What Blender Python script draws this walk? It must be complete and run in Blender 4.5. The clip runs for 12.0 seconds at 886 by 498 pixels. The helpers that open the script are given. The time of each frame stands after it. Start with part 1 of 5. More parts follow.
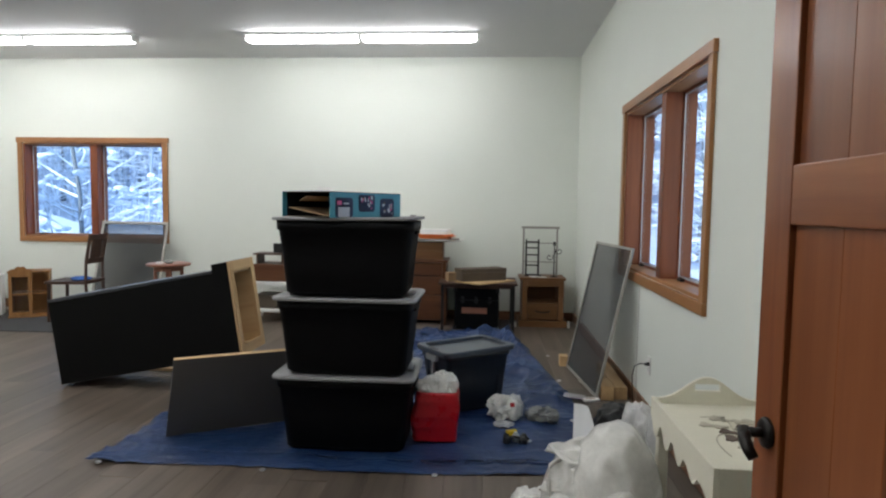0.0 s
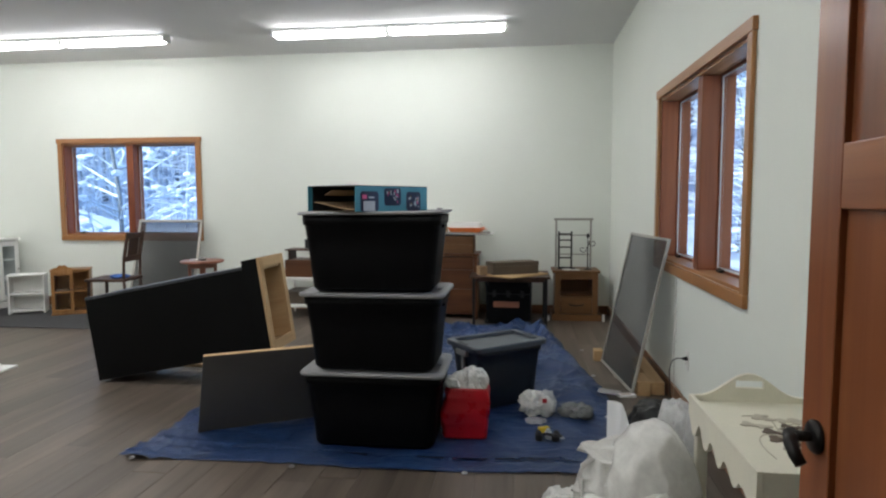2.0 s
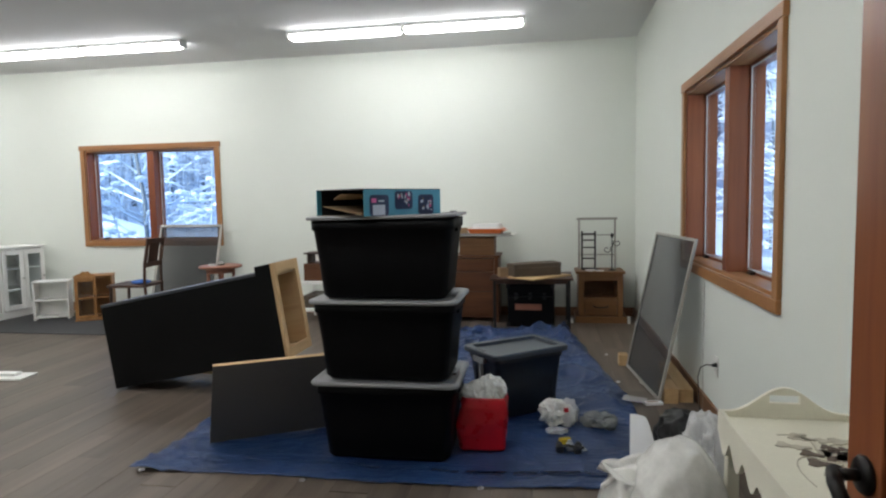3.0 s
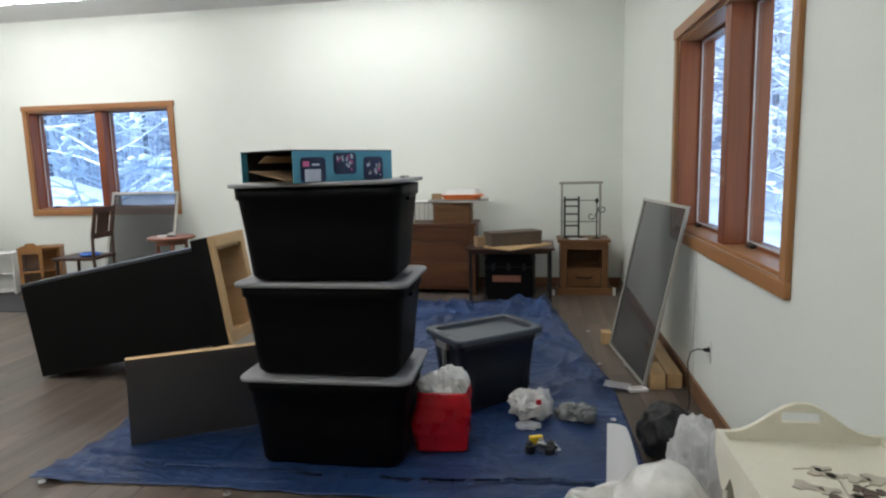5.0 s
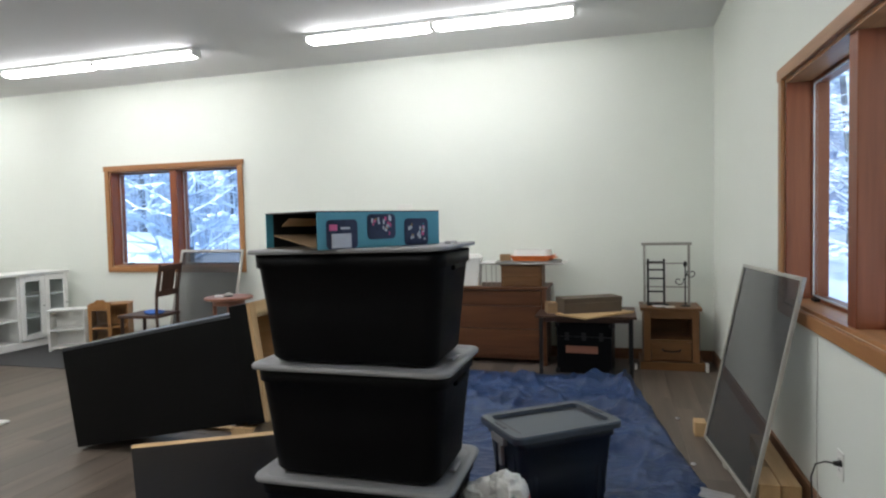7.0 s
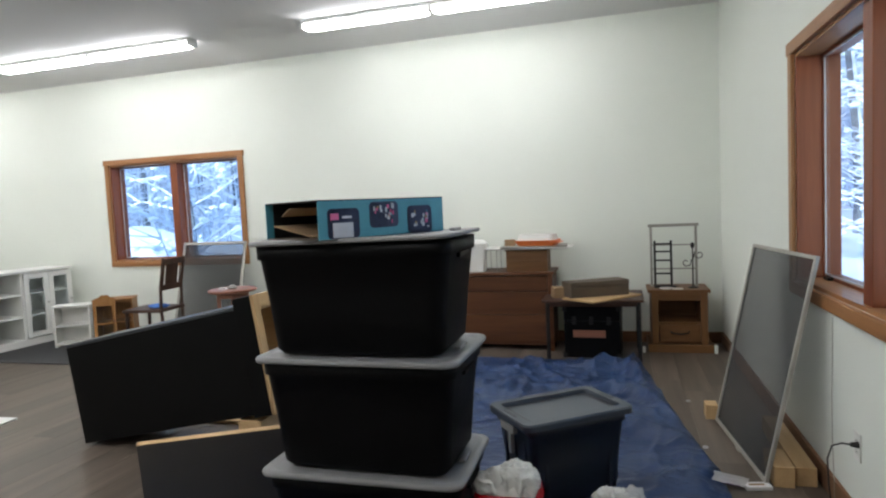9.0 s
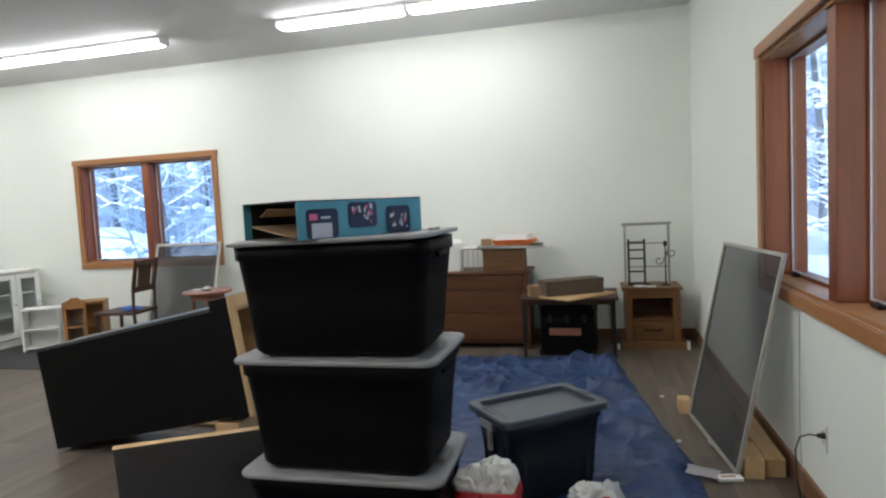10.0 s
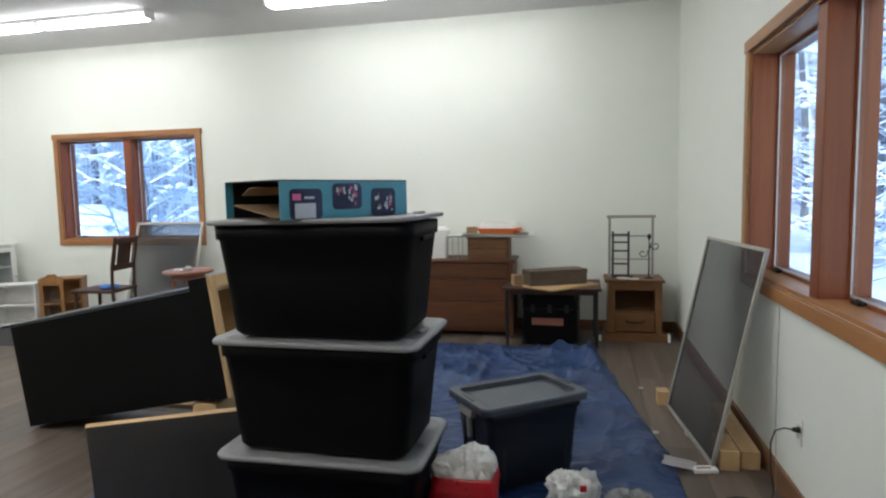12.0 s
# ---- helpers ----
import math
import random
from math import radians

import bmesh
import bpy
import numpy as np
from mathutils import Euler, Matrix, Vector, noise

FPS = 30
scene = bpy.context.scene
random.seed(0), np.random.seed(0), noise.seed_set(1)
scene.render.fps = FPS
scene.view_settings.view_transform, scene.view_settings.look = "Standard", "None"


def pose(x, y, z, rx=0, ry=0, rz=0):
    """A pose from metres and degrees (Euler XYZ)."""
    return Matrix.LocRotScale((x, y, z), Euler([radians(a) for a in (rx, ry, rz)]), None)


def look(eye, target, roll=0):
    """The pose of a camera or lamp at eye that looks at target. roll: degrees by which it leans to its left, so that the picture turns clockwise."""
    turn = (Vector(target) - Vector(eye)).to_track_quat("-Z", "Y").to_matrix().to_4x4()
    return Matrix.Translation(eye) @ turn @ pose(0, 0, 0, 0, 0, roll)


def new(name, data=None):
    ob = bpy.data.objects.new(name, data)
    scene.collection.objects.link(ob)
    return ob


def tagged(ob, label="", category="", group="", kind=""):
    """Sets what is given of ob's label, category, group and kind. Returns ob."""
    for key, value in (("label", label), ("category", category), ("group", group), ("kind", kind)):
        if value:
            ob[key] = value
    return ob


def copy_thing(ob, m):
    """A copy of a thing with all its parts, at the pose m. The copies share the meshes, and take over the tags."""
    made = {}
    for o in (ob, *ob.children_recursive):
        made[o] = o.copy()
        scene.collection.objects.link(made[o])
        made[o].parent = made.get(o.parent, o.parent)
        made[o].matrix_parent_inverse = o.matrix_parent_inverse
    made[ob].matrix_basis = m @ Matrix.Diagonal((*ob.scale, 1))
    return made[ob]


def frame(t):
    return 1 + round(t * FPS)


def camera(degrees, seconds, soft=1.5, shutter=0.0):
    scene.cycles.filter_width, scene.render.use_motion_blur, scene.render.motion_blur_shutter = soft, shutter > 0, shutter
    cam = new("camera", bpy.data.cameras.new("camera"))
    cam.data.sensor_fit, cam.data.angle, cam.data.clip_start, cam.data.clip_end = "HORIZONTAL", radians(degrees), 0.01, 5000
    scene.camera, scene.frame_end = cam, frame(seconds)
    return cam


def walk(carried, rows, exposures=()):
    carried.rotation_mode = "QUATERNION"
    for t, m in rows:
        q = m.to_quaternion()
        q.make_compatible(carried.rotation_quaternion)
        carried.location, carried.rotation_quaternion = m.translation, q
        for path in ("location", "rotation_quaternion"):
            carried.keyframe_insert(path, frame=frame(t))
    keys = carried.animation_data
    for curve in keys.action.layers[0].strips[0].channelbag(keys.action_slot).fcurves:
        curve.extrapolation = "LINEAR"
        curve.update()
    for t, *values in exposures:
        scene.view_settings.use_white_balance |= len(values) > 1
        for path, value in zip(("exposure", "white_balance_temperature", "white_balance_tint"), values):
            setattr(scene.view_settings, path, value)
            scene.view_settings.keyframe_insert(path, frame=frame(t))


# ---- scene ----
cam = camera(71.6, 12.0, 2.2)
PATH = [
    (0, (0.159, 0.046, 1.359), (0.017, 2.037, 1.221), 0.8),
    (0.5, (0.163, 0.072, 1.356), (-0.01, 2.06, 1.216), 1.1),
    (1, (0.175, 0.096, 1.349), (-0.038, 2.08, 1.208), 1.0),
    (1.5, (0.179, 0.107, 1.35), (-0.055, 2.087, 1.202), 0.4),
    (2, (0.186, 0.119, 1.351), (-0.065, 2.097, 1.193), -0.2),
    (2.5, (0.206, 0.17, 1.35), (-0.063, 2.145, 1.192), -0.7),
    (3, (0.231, 0.257, 1.365), (-0.102, 2.223, 1.207), -1.1),
    (5, (0.328, 0.763, 1.357), (0.027, 2.721, 1.083), -1.4),
    (5.5, (0.333, 0.896, 1.366), (0.022, 2.858, 1.13), -1.5),
    (6, (0.352, 1.076, 1.386), (-0.037, 3.031, 1.222), -1.8),
    (6.5, (0.365, 1.181, 1.396), (-0.105, 3.122, 1.293), -1.6),
    (7, (0.353, 1.232, 1.383), (-0.195, 3.153, 1.294), -1.3),
    (9, (0.335, 1.284, 1.382), (-0.226, 3.2, 1.25), -2.7),
    (9.5, (0.335, 1.272, 1.382), (-0.182, 3.2, 1.246), -3.0),
    (10, (0.33, 1.263, 1.384), (-0.155, 3.199, 1.247), -2.9),
    (10.5, (0.325, 1.264, 1.379), (-0.139, 3.205, 1.245), -2.7),
    (11, (0.323, 1.269, 1.383), (-0.128, 3.213, 1.247), -2.3),
    (11.5, (0.328, 1.278, 1.376), (-0.119, 3.221, 1.216), -1.7),
    (12, (0.326, 1.284, 1.37), (-0.112, 3.227, 1.193), -1.1),
]
walk(cam, [(t, look(eye, target, roll)) for t, eye, target, roll in PATH],
     [(0, 1.31), (2, 1.32), (3, 1.35), (5, 1.44), (7, 1.44), (9.5, 1.47), (12, 1.45)])

# ---- world and sun ----
world = bpy.data.worlds.new("world")
scene.world = world
world.use_nodes = True
wn = world.node_tree.nodes
sky = wn.new("ShaderNodeTexSky")
sky.sky_type, sky.sun_disc = "NISHITA", False
sky.sun_elevation, sky.sun_rotation = radians(28), radians(200)
sky.air_density, sky.dust_density = 1.6, 0.4
wn["Background"].inputs["Strength"].default_value = 0.15
world.node_tree.links.new(sky.outputs["Color"], wn["Background"].inputs["Color"])
sun = new("sun", bpy.data.lights.new("sun", "SUN"))
sun.data.energy, sun.data.angle, sun.data.color = 2.7, radians(12), (1.0, 0.95, 0.9)
sun.rotation_euler = (radians(62), 0, radians(-20))
LAMP_STRENGTH = 9.6


# ---- materials ----
def base_mat(name, rough, metal=0.0):
    m = bpy.data.materials.new(name)
    m.use_nodes = True
    b = m.node_tree.nodes["Principled BSDF"]
    b.inputs["Roughness"].default_value = rough
    b.inputs["Metallic"].default_value = metal
    return m, m.node_tree.nodes, m.node_tree.links, b


def noise_node(n, l, scale, detail=4.0, stretch=(1, 1, 1), rough=0.55):
    tc = n.new("ShaderNodeTexCoord")
    mp = n.new("ShaderNodeMapping")
    mp.inputs["Scale"].default_value = stretch
    t = n.new("ShaderNodeTexNoise")
    t.inputs["Scale"].default_value = scale
    t.inputs["Detail"].default_value = detail
    t.inputs["Roughness"].default_value = rough
    l.new(tc.outputs["Object"], mp.inputs["Vector"])
    l.new(mp.outputs["Vector"], t.inputs["Vector"])
    return t


def mixed(n, l, fac, a, b):
    mx = n.new("ShaderNodeMix")
    mx.data_type = "RGBA"
    for sock, v in ((mx.inputs[0], fac), (mx.inputs[6], a), (mx.inputs[7], b)):
        if isinstance(v, (tuple, list)):
            sock.default_value = (*v, 1.0) if len(v) == 3 else v
        elif isinstance(v, float):
            sock.default_value = v
        else:
            l.new(v, sock)
    return mx.outputs[2]


def ramp(n, l, src, lo, hi):
    r = n.new("ShaderNodeMapRange")
    r.inputs["From Min"].default_value, r.inputs["From Max"].default_value = lo, hi
    l.new(src, r.inputs["Value"])
    return r.outputs["Result"]


def bump(n, l, b, src, strength, dist=0.01):
    bp = n.new("ShaderNodeBump")
    bp.inputs["Strength"].default_value, bp.inputs["Distance"].default_value = strength, dist
    l.new(src, bp.inputs["Height"])
    l.new(bp.outputs["Normal"], b.inputs["Normal"])


def plain(name, col, rough=0.6, metal=0.0, var=0.12, scale=6.0, grain=60.0, bumpy=0.08, spec=0.5):
    """Paint, plastic, metal: cloudy variation, fine grain, fine relief."""
    m, n, l, b = base_mat(name, rough, metal)
    big, fine = noise_node(n, l, scale), noise_node(n, l, grain, 3.0)
    dark = tuple(c * (1 - var) for c in col)
    lite = tuple(min(1.0, c * (1 + var)) for c in col)
    c1 = mixed(n, l, ramp(n, l, big.outputs["Fac"], 0.3, 0.7), dark, lite)
    c2 = mixed(n, l, ramp(n, l, fine.outputs["Fac"], 0.35, 0.65), c1, col)
    l.new(c2, b.inputs["Base Color"])
    b.inputs["Specular IOR Level"].default_value = spec
    rr = n.new("ShaderNodeMapRange")
    rr.inputs["To Min"].default_value, rr.inputs["To Max"].default_value = max(0.02, rough - 0.08), min(1, rough + 0.1)
    l.new(big.outputs["Fac"], rr.inputs["Value"])
    l.new(rr.outputs["Result"], b.inputs["Roughness"])
    bump(n, l, b, fine.outputs["Fac"], bumpy, 0.004)
    return m


def wood(name, c_dark, c_light, axis=2, rough=0.45, scale=1.0, knots=True, random_piece=False, bumpy=0.12):
    """Timber with grain along one axis, slow colour drift and a few knots."""
    m, n, l, b = base_mat(name, rough)
    st = [14.0 * scale] * 3
    st[axis] = 0.9 * scale
    st2 = [70.0 * scale] * 3
    st2[axis] = 3.0 * scale
    g1, g2 = noise_node(n, l, 1.0, 6.0, st, 0.6), noise_node(n, l, 1.0, 3.0, st2, 0.6)
    if random_piece:
        info = n.new("ShaderNodeObjectInfo")
        for g in (g1, g2):
            g.noise_dimensions = "4D"
            l.new(ramp_to(n, l, info.outputs["Random"], 0.0, 60.0), g.inputs["W"])
    mid = tuple((a + c) / 2 for a, c in zip(c_dark, c_light))
    col = mixed(n, l, ramp(n, l, g1.outputs["Fac"], 0.32, 0.7), c_dark, c_light)
    col = mixed(n, l, ramp(n, l, g2.outputs["Fac"], 0.35, 0.8), col, mid)
    if knots:
        st3 = [5.0] * 3
        st3[axis] = 2.6
        k = noise_node(n, l, 1.0, 1.0, st3)
        col = mixed(n, l, ramp(n, l, k.outputs["Fac"], 0.735, 0.79), col, tuple(c * 0.35 for c in c_dark))
    if random_piece:
        oi = n.new("ShaderNodeObjectInfo")
        hv = n.new("ShaderNodeHueSaturation")
        l.new(ramp_to(n, l, oi.outputs["Random"], 0.84, 1.16), hv.inputs["Value"])
        l.new(col, hv.inputs["Color"])
        col = hv.outputs["Color"]
    l.new(col, b.inputs["Base Color"])
    b.inputs["Specular IOR Level"].default_value = 0.32
    bump(n, l, b, g2.outputs["Fac"], bumpy, 0.003)
    return m


def ramp_to(n, l, src, lo, hi):
    r = n.new("ShaderNodeMapRange")
    r.inputs["To Min"].default_value, r.inputs["To Max"].default_value = lo, hi
    l.new(src, r.inputs["Value"])
    return r.outputs["Result"]


def film(name, col, clear, rough, glow=0.0):
    """Thin see-through stuff: bag film, insect mesh. glow: share of light let through softly."""
    m, n, l, b = base_mat(name, rough)
    t = n.new("ShaderNodeBsdfTransparent")
    mx = n.new("ShaderNodeMixShader")
    big, fine = noise_node(n, l, 9.0), noise_node(n, l, 45.0)
    colour = mixed(n, l, ramp(n, l, big.outputs["Fac"], 0.3, 0.7), tuple(c * 0.85 for c in col), col)
    l.new(colour, b.inputs["Base Color"])
    l.new(ramp_to(n, l, fine.outputs["Fac"], max(0.0, clear - 0.12), min(1.0, clear + 0.12)), mx.inputs["Fac"])
    body = b.outputs["BSDF"]
    if glow:
        tr = n.new("ShaderNodeBsdfTranslucent")
        m2 = n.new("ShaderNodeMixShader")
        m2.inputs["Fac"].default_value = glow
        l.new(colour, tr.inputs["Color"])
        l.new(body, m2.inputs[1])
        l.new(tr.outputs["BSDF"], m2.inputs[2])
        body = m2.outputs["Shader"]
        crease = noise_node(n, l, 7.0, 2.0, (1, 1, 1), 0.4)
        sub = n.new("ShaderNodeMath")
        sub.operation, sub.inputs[1].default_value = "SUBTRACT", 0.5
        ab = n.new("ShaderNodeMath")
        ab.operation = "ABSOLUTE"
        l.new(crease.outputs["Fac"], sub.inputs[0])
        l.new(sub.outputs[0], ab.inputs[0])
        bump(n, l, b, ab.outputs[0], 0.4, 0.05)
        b.inputs["Coat Weight"].default_value, b.inputs["Coat Roughness"].default_value = 0.7, 0.08
    else:
        bump(n, l, b, fine.outputs["Fac"], 0.3, 0.01)
    l.new(body, mx.inputs[1])
    l.new(t.outputs["BSDF"], mx.inputs[2])
    l.new(mx.outputs["Shader"], n["Material Output"].inputs["Surface"])
    return m


def glass_mat():
    m, n, l, b = base_mat("window_glass", 0.03)
    t, g, fr, mx = (n.new("ShaderNodeBsdfTransparent"), n.new("ShaderNodeBsdfGlossy"), n.new("ShaderNodeLayerWeight"), n.new("ShaderNodeMixShader"))
    g.inputs["Roughness"].default_value = 0.03
    t.inputs["Color"].default_value = (0.93, 0.96, 0.97, 1)
    pw = n.new("ShaderNodeMath")
    pw.operation, pw.inputs[1].default_value = "POWER", 5.0
    l.new(fr.outputs["Facing"], pw.inputs[0])
    l.new(ramp_to(n, l, pw.outputs[0], 0.03, 0.8), mx.inputs["Fac"])
    l.new(t.outputs["BSDF"], mx.inputs[1])
    l.new(g.outputs["BSDF"], mx.inputs[2])
    l.new(mx.outputs["Shader"], n["Material Output"].inputs["Surface"])
    return m


def lamp_mat():
    m, n, l, b = base_mat("lamp_diffuser", 0.4)
    b.inputs["Emission Color"].default_value = (0.985, 0.985, 1.0, 1)
    b.inputs["Emission Strength"].default_value = LAMP_STRENGTH
    return m


def tarp_mat():
    m, n, l, b = base_mat("blue_tarp", 0.31)
    tc = n.new("ShaderNodeTexCoord")
    w = n.new("ShaderNodeTexChecker")
    w.inputs["Scale"].default_value = 130
    l.new(tc.outputs["Object"], w.inputs["Vector"])
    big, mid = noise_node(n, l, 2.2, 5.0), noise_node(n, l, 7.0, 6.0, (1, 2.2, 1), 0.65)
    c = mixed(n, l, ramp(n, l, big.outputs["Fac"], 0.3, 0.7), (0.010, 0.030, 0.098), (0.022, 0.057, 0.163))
    # pale streaks on the relief's crests: glints put into the colour
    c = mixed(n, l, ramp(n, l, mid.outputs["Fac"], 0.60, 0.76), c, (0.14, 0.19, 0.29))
    l.new(c, b.inputs["Base Color"])
    add = n.new("ShaderNodeMath")
    l.new(mid.outputs["Fac"], add.inputs[0])
    mul = n.new("ShaderNodeMath")
    mul.operation = "MULTIPLY"
    mul.inputs[1].default_value = 0.05
    l.new(w.outputs["Fac"], mul.inputs[0])
    l.new(mul.outputs[0], add.inputs[1])
    bump(n, l, b, add.outputs[0], 0.7, 0.03)
    return m


WALL = plain("wall_paint", (0.745, 0.775, 0.715), 0.75, var=0.03, scale=1.2, grain=160.0, bumpy=0.10)
CEIL = plain("ceiling_paint", (0.70, 0.70, 0.70), 0.8, var=0.03, scale=1.0, grain=120.0, bumpy=0.12)
PLANK = wood("grey_brown_floor_plank", (0.066, 0.050, 0.039), (0.180, 0.144, 0.114), 1, 0.42, 0.6, True, True)
SUBFLOOR = plain("floor_joint", (0.035, 0.03, 0.027), 0.8)
# one alder: shade darkens the inner trim's colour, light pales the casings'
TRIM_SHADE = wood("alder_trim_in_shade", (0.150, 0.034, 0.013), (0.310, 0.095, 0.038), 2, 0.38, 0.8, False)
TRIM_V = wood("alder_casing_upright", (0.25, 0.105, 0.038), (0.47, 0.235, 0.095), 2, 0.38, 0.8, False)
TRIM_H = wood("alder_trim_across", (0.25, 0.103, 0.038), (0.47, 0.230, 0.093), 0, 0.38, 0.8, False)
BASEW = wood("baseboard_wood", (0.13, 0.06, 0.03), (0.26, 0.13, 0.065), 1, 0.4, 0.8)
BASEX = wood("baseboard_wood_across", (0.13, 0.06, 0.03), (0.26, 0.13, 0.065), 0, 0.4, 0.8)
DOORW = wood("alder_door", (0.120, 0.032, 0.012), (0.370, 0.135, 0.054), 2, 0.30, 0.42, True, True)
DOORR = wood("alder_door_rail", (0.145, 0.042, 0.016), (0.385, 0.150, 0.062), 1, 0.30, 0.42)
PINE = wood("raw_pine", (0.44, 0.27, 0.12), (0.66, 0.46, 0.25), 2, 0.55, 1.0)
PINE_X = wood("raw_pine_across", (0.44, 0.27, 0.12), (0.66, 0.46, 0.25), 0, 0.55, 1.0)
PINE_Y = wood("raw_pine_along", (0.44, 0.27, 0.12), (0.66, 0.46, 0.25), 1, 0.55, 1.0)
WALNUT = wood("dresser_wood", (0.060, 0.021, 0.009), (0.140, 0.055, 0.022), 0, 0.4, 1.0, False)
OAK = wood("nightstand_oak", (0.110, 0.048, 0.018), (0.215, 0.104, 0.040), 0, 0.45, 1.2, False)
OAK_V = wood("nightstand_oak_upright", (0.110, 0.048, 0.018), (0.215, 0.104, 0.040), 2, 0.45, 1.2, False)
HONEY = wood("honey_wood", (0.23, 0.10, 0.03), (0.40, 0.20, 0.07), 2, 0.45, 1.2, False)
DARKW = wood("dark_chair_wood", (0.035, 0.018, 0.012), (0.085, 0.042, 0.026), 2, 0.45, 1.2, False)
REDW = wood("red_brown_wood", (0.18, 0.07, 0.045), (0.32, 0.14, 0.09), 0, 0.4, 1.2, False)
BLACKP = plain("black_plastic", (0.0035, 0.0035, 0.004), 0.45, var=0.25, scale=5, grain=220, bumpy=0.06, spec=0.09)
GREYP = plain("grey_plastic_lid", (0.24, 0.24, 0.245), 0.45, var=0.15, scale=5, grain=150, bumpy=0.05)
NAVYP = plain("navy_plastic", (0.012, 0.016, 0.023), 0.4, var=0.2, scale=5, grain=200, bumpy=0.05)
NAVYL = plain("slate_plastic_lid", (0.050, 0.062, 0.080), 0.38, var=0.2, scale=5, grain=150, bumpy=0.05)
LATCH = plain("grey_latch", (0.32, 0.32, 0.31), 0.5)
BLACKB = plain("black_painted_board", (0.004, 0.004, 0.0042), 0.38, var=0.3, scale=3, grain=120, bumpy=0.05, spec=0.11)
# the black cabinet's top, greyed: its sheen is put into the colour
BLACKB_SHEEN = plain("black_top_with_sheen", (0.050, 0.054, 0.066), 0.32, var=0.2, scale=3, grain=90, bumpy=0.05)
GREYB = plain("grey_board_face", (0.090, 0.083, 0.078), 0.55, var=0.15, scale=3, grain=90, bumpy=0.06)
TARP = tarp_mat()
REDF = plain("red_woven_bag", (0.44, 0.006, 0.014), 0.28, var=0.3, scale=9, grain=90, bumpy=0.35)
BAGW = film("white_bag_film", (0.95, 0.94, 0.90), 0.12, 0.16, 0.22)
BAGC = film("clear_bag_film", (0.92, 0.92, 0.92), 0.36, 0.12, 0.4)
BAGG = film("grey_bag_film", (0.36, 0.37, 0.36), 0.2, 0.25, 0.3)
BAGK = plain("black_bag_film", (0.010, 0.010, 0.010), 0.42, var=0.3, scale=9, grain=60, bumpy=0.12, spec=0.25)
PAPER = plain("white_sheet", (0.80, 0.80, 0.80), 0.6, var=0.03)
CREAM = plain("cream_paint", (0.73, 0.70, 0.58), 0.45, var=0.07, scale=7, grain=90, bumpy=0.08)
VINE = plain("painted_vine_brown", (0.12, 0.085, 0.065), 0.6, var=0.4, scale=40)
VINEL = plain("painted_vine_pale", (0.50, 0.46, 0.37), 0.6, var=0.2, scale=30)
WHITE = plain("white_furniture_paint", (0.76, 0.76, 0.73), 0.45, var=0.05, scale=5)
PLATE = plain("white_outlet_plastic", (0.74, 0.74, 0.70), 0.35, var=0.02)
DARKM = plain("dark_bronze_metal", (0.018, 0.016, 0.015), 0.38, 0.7, var=0.3, scale=20)
IRON = plain("black_iron", (0.02, 0.02, 0.02), 0.5, 0.5, var=0.3, scale=20)
PEWTER = plain("dull_grey_metal", (0.30, 0.29, 0.26), 0.45, 0.4, var=0.2, scale=20)
ALU = plain("pale_screen_frame", (0.40, 0.38, 0.34), 0.45, 0.3, var=0.12, scale=9)
MESH = film("grey_insect_mesh", (0.050, 0.050, 0.052), 0.46, 0.7)
CABLE = plain("black_cable", (0.012, 0.012, 0.012), 0.5)
CARD = plain("brown_cardboard", (0.30, 0.195, 0.105), 0.75, var=0.15, scale=8, grain=140, bumpy=0.2)
CARDD = plain("dark_brown_case", (0.085, 0.062, 0.042), 0.6, var=0.3, scale=8, grain=90, bumpy=0.2)
TEAL = plain("teal_print", (0.055, 0.26, 0.34), 0.4, var=0.12, scale=12)
NAVYPR = plain("navy_print", (0.022, 0.030, 0.085), 0.4, var=0.35, scale=60)
PINK = plain("pink_print", (0.62, 0.10, 0.25), 0.4)
PALEPR = plain("pale_print", (0.50, 0.52, 0.58), 0.4)
PURPLE = plain("purple_print", (0.20, 0.13, 0.26), 0.4)
ORANGE = plain("orange_plastic", (0.70, 0.16, 0.03), 0.45, var=0.1)
YELLOW = plain("yellow_plastic", (0.62, 0.44, 0.02), 0.45)
STEEL = plain("bright_steel", (0.55, 0.55, 0.56), 0.3, 0.9)
BLUEC = plain("blue_cloth", (0.06, 0.16, 0.48), 0.8, var=0.2, scale=20)
RUG = plain("charcoal_rug", (0.045, 0.045, 0.047), 0.95, var=0.2, scale=30, grain=300, bumpy=0.5)
HOUSING = plain("lamp_housing", (0.72, 0.72, 0.70), 0.4, var=0.02)
DIFF = lamp_mat()
GLASS = glass_mat()
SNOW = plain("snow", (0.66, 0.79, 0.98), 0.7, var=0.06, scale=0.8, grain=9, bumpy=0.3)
# far stems: bark paled and blued, so that haze is in the colour
TWIG = plain("hazed_twig", (0.40, 0.50, 0.64), 0.9, var=0.3, scale=4, grain=20, bumpy=0.4)
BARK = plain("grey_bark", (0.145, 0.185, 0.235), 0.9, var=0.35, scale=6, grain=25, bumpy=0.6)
SASH = plain("pale_sash_seal", (0.55, 0.56, 0.55), 0.5)


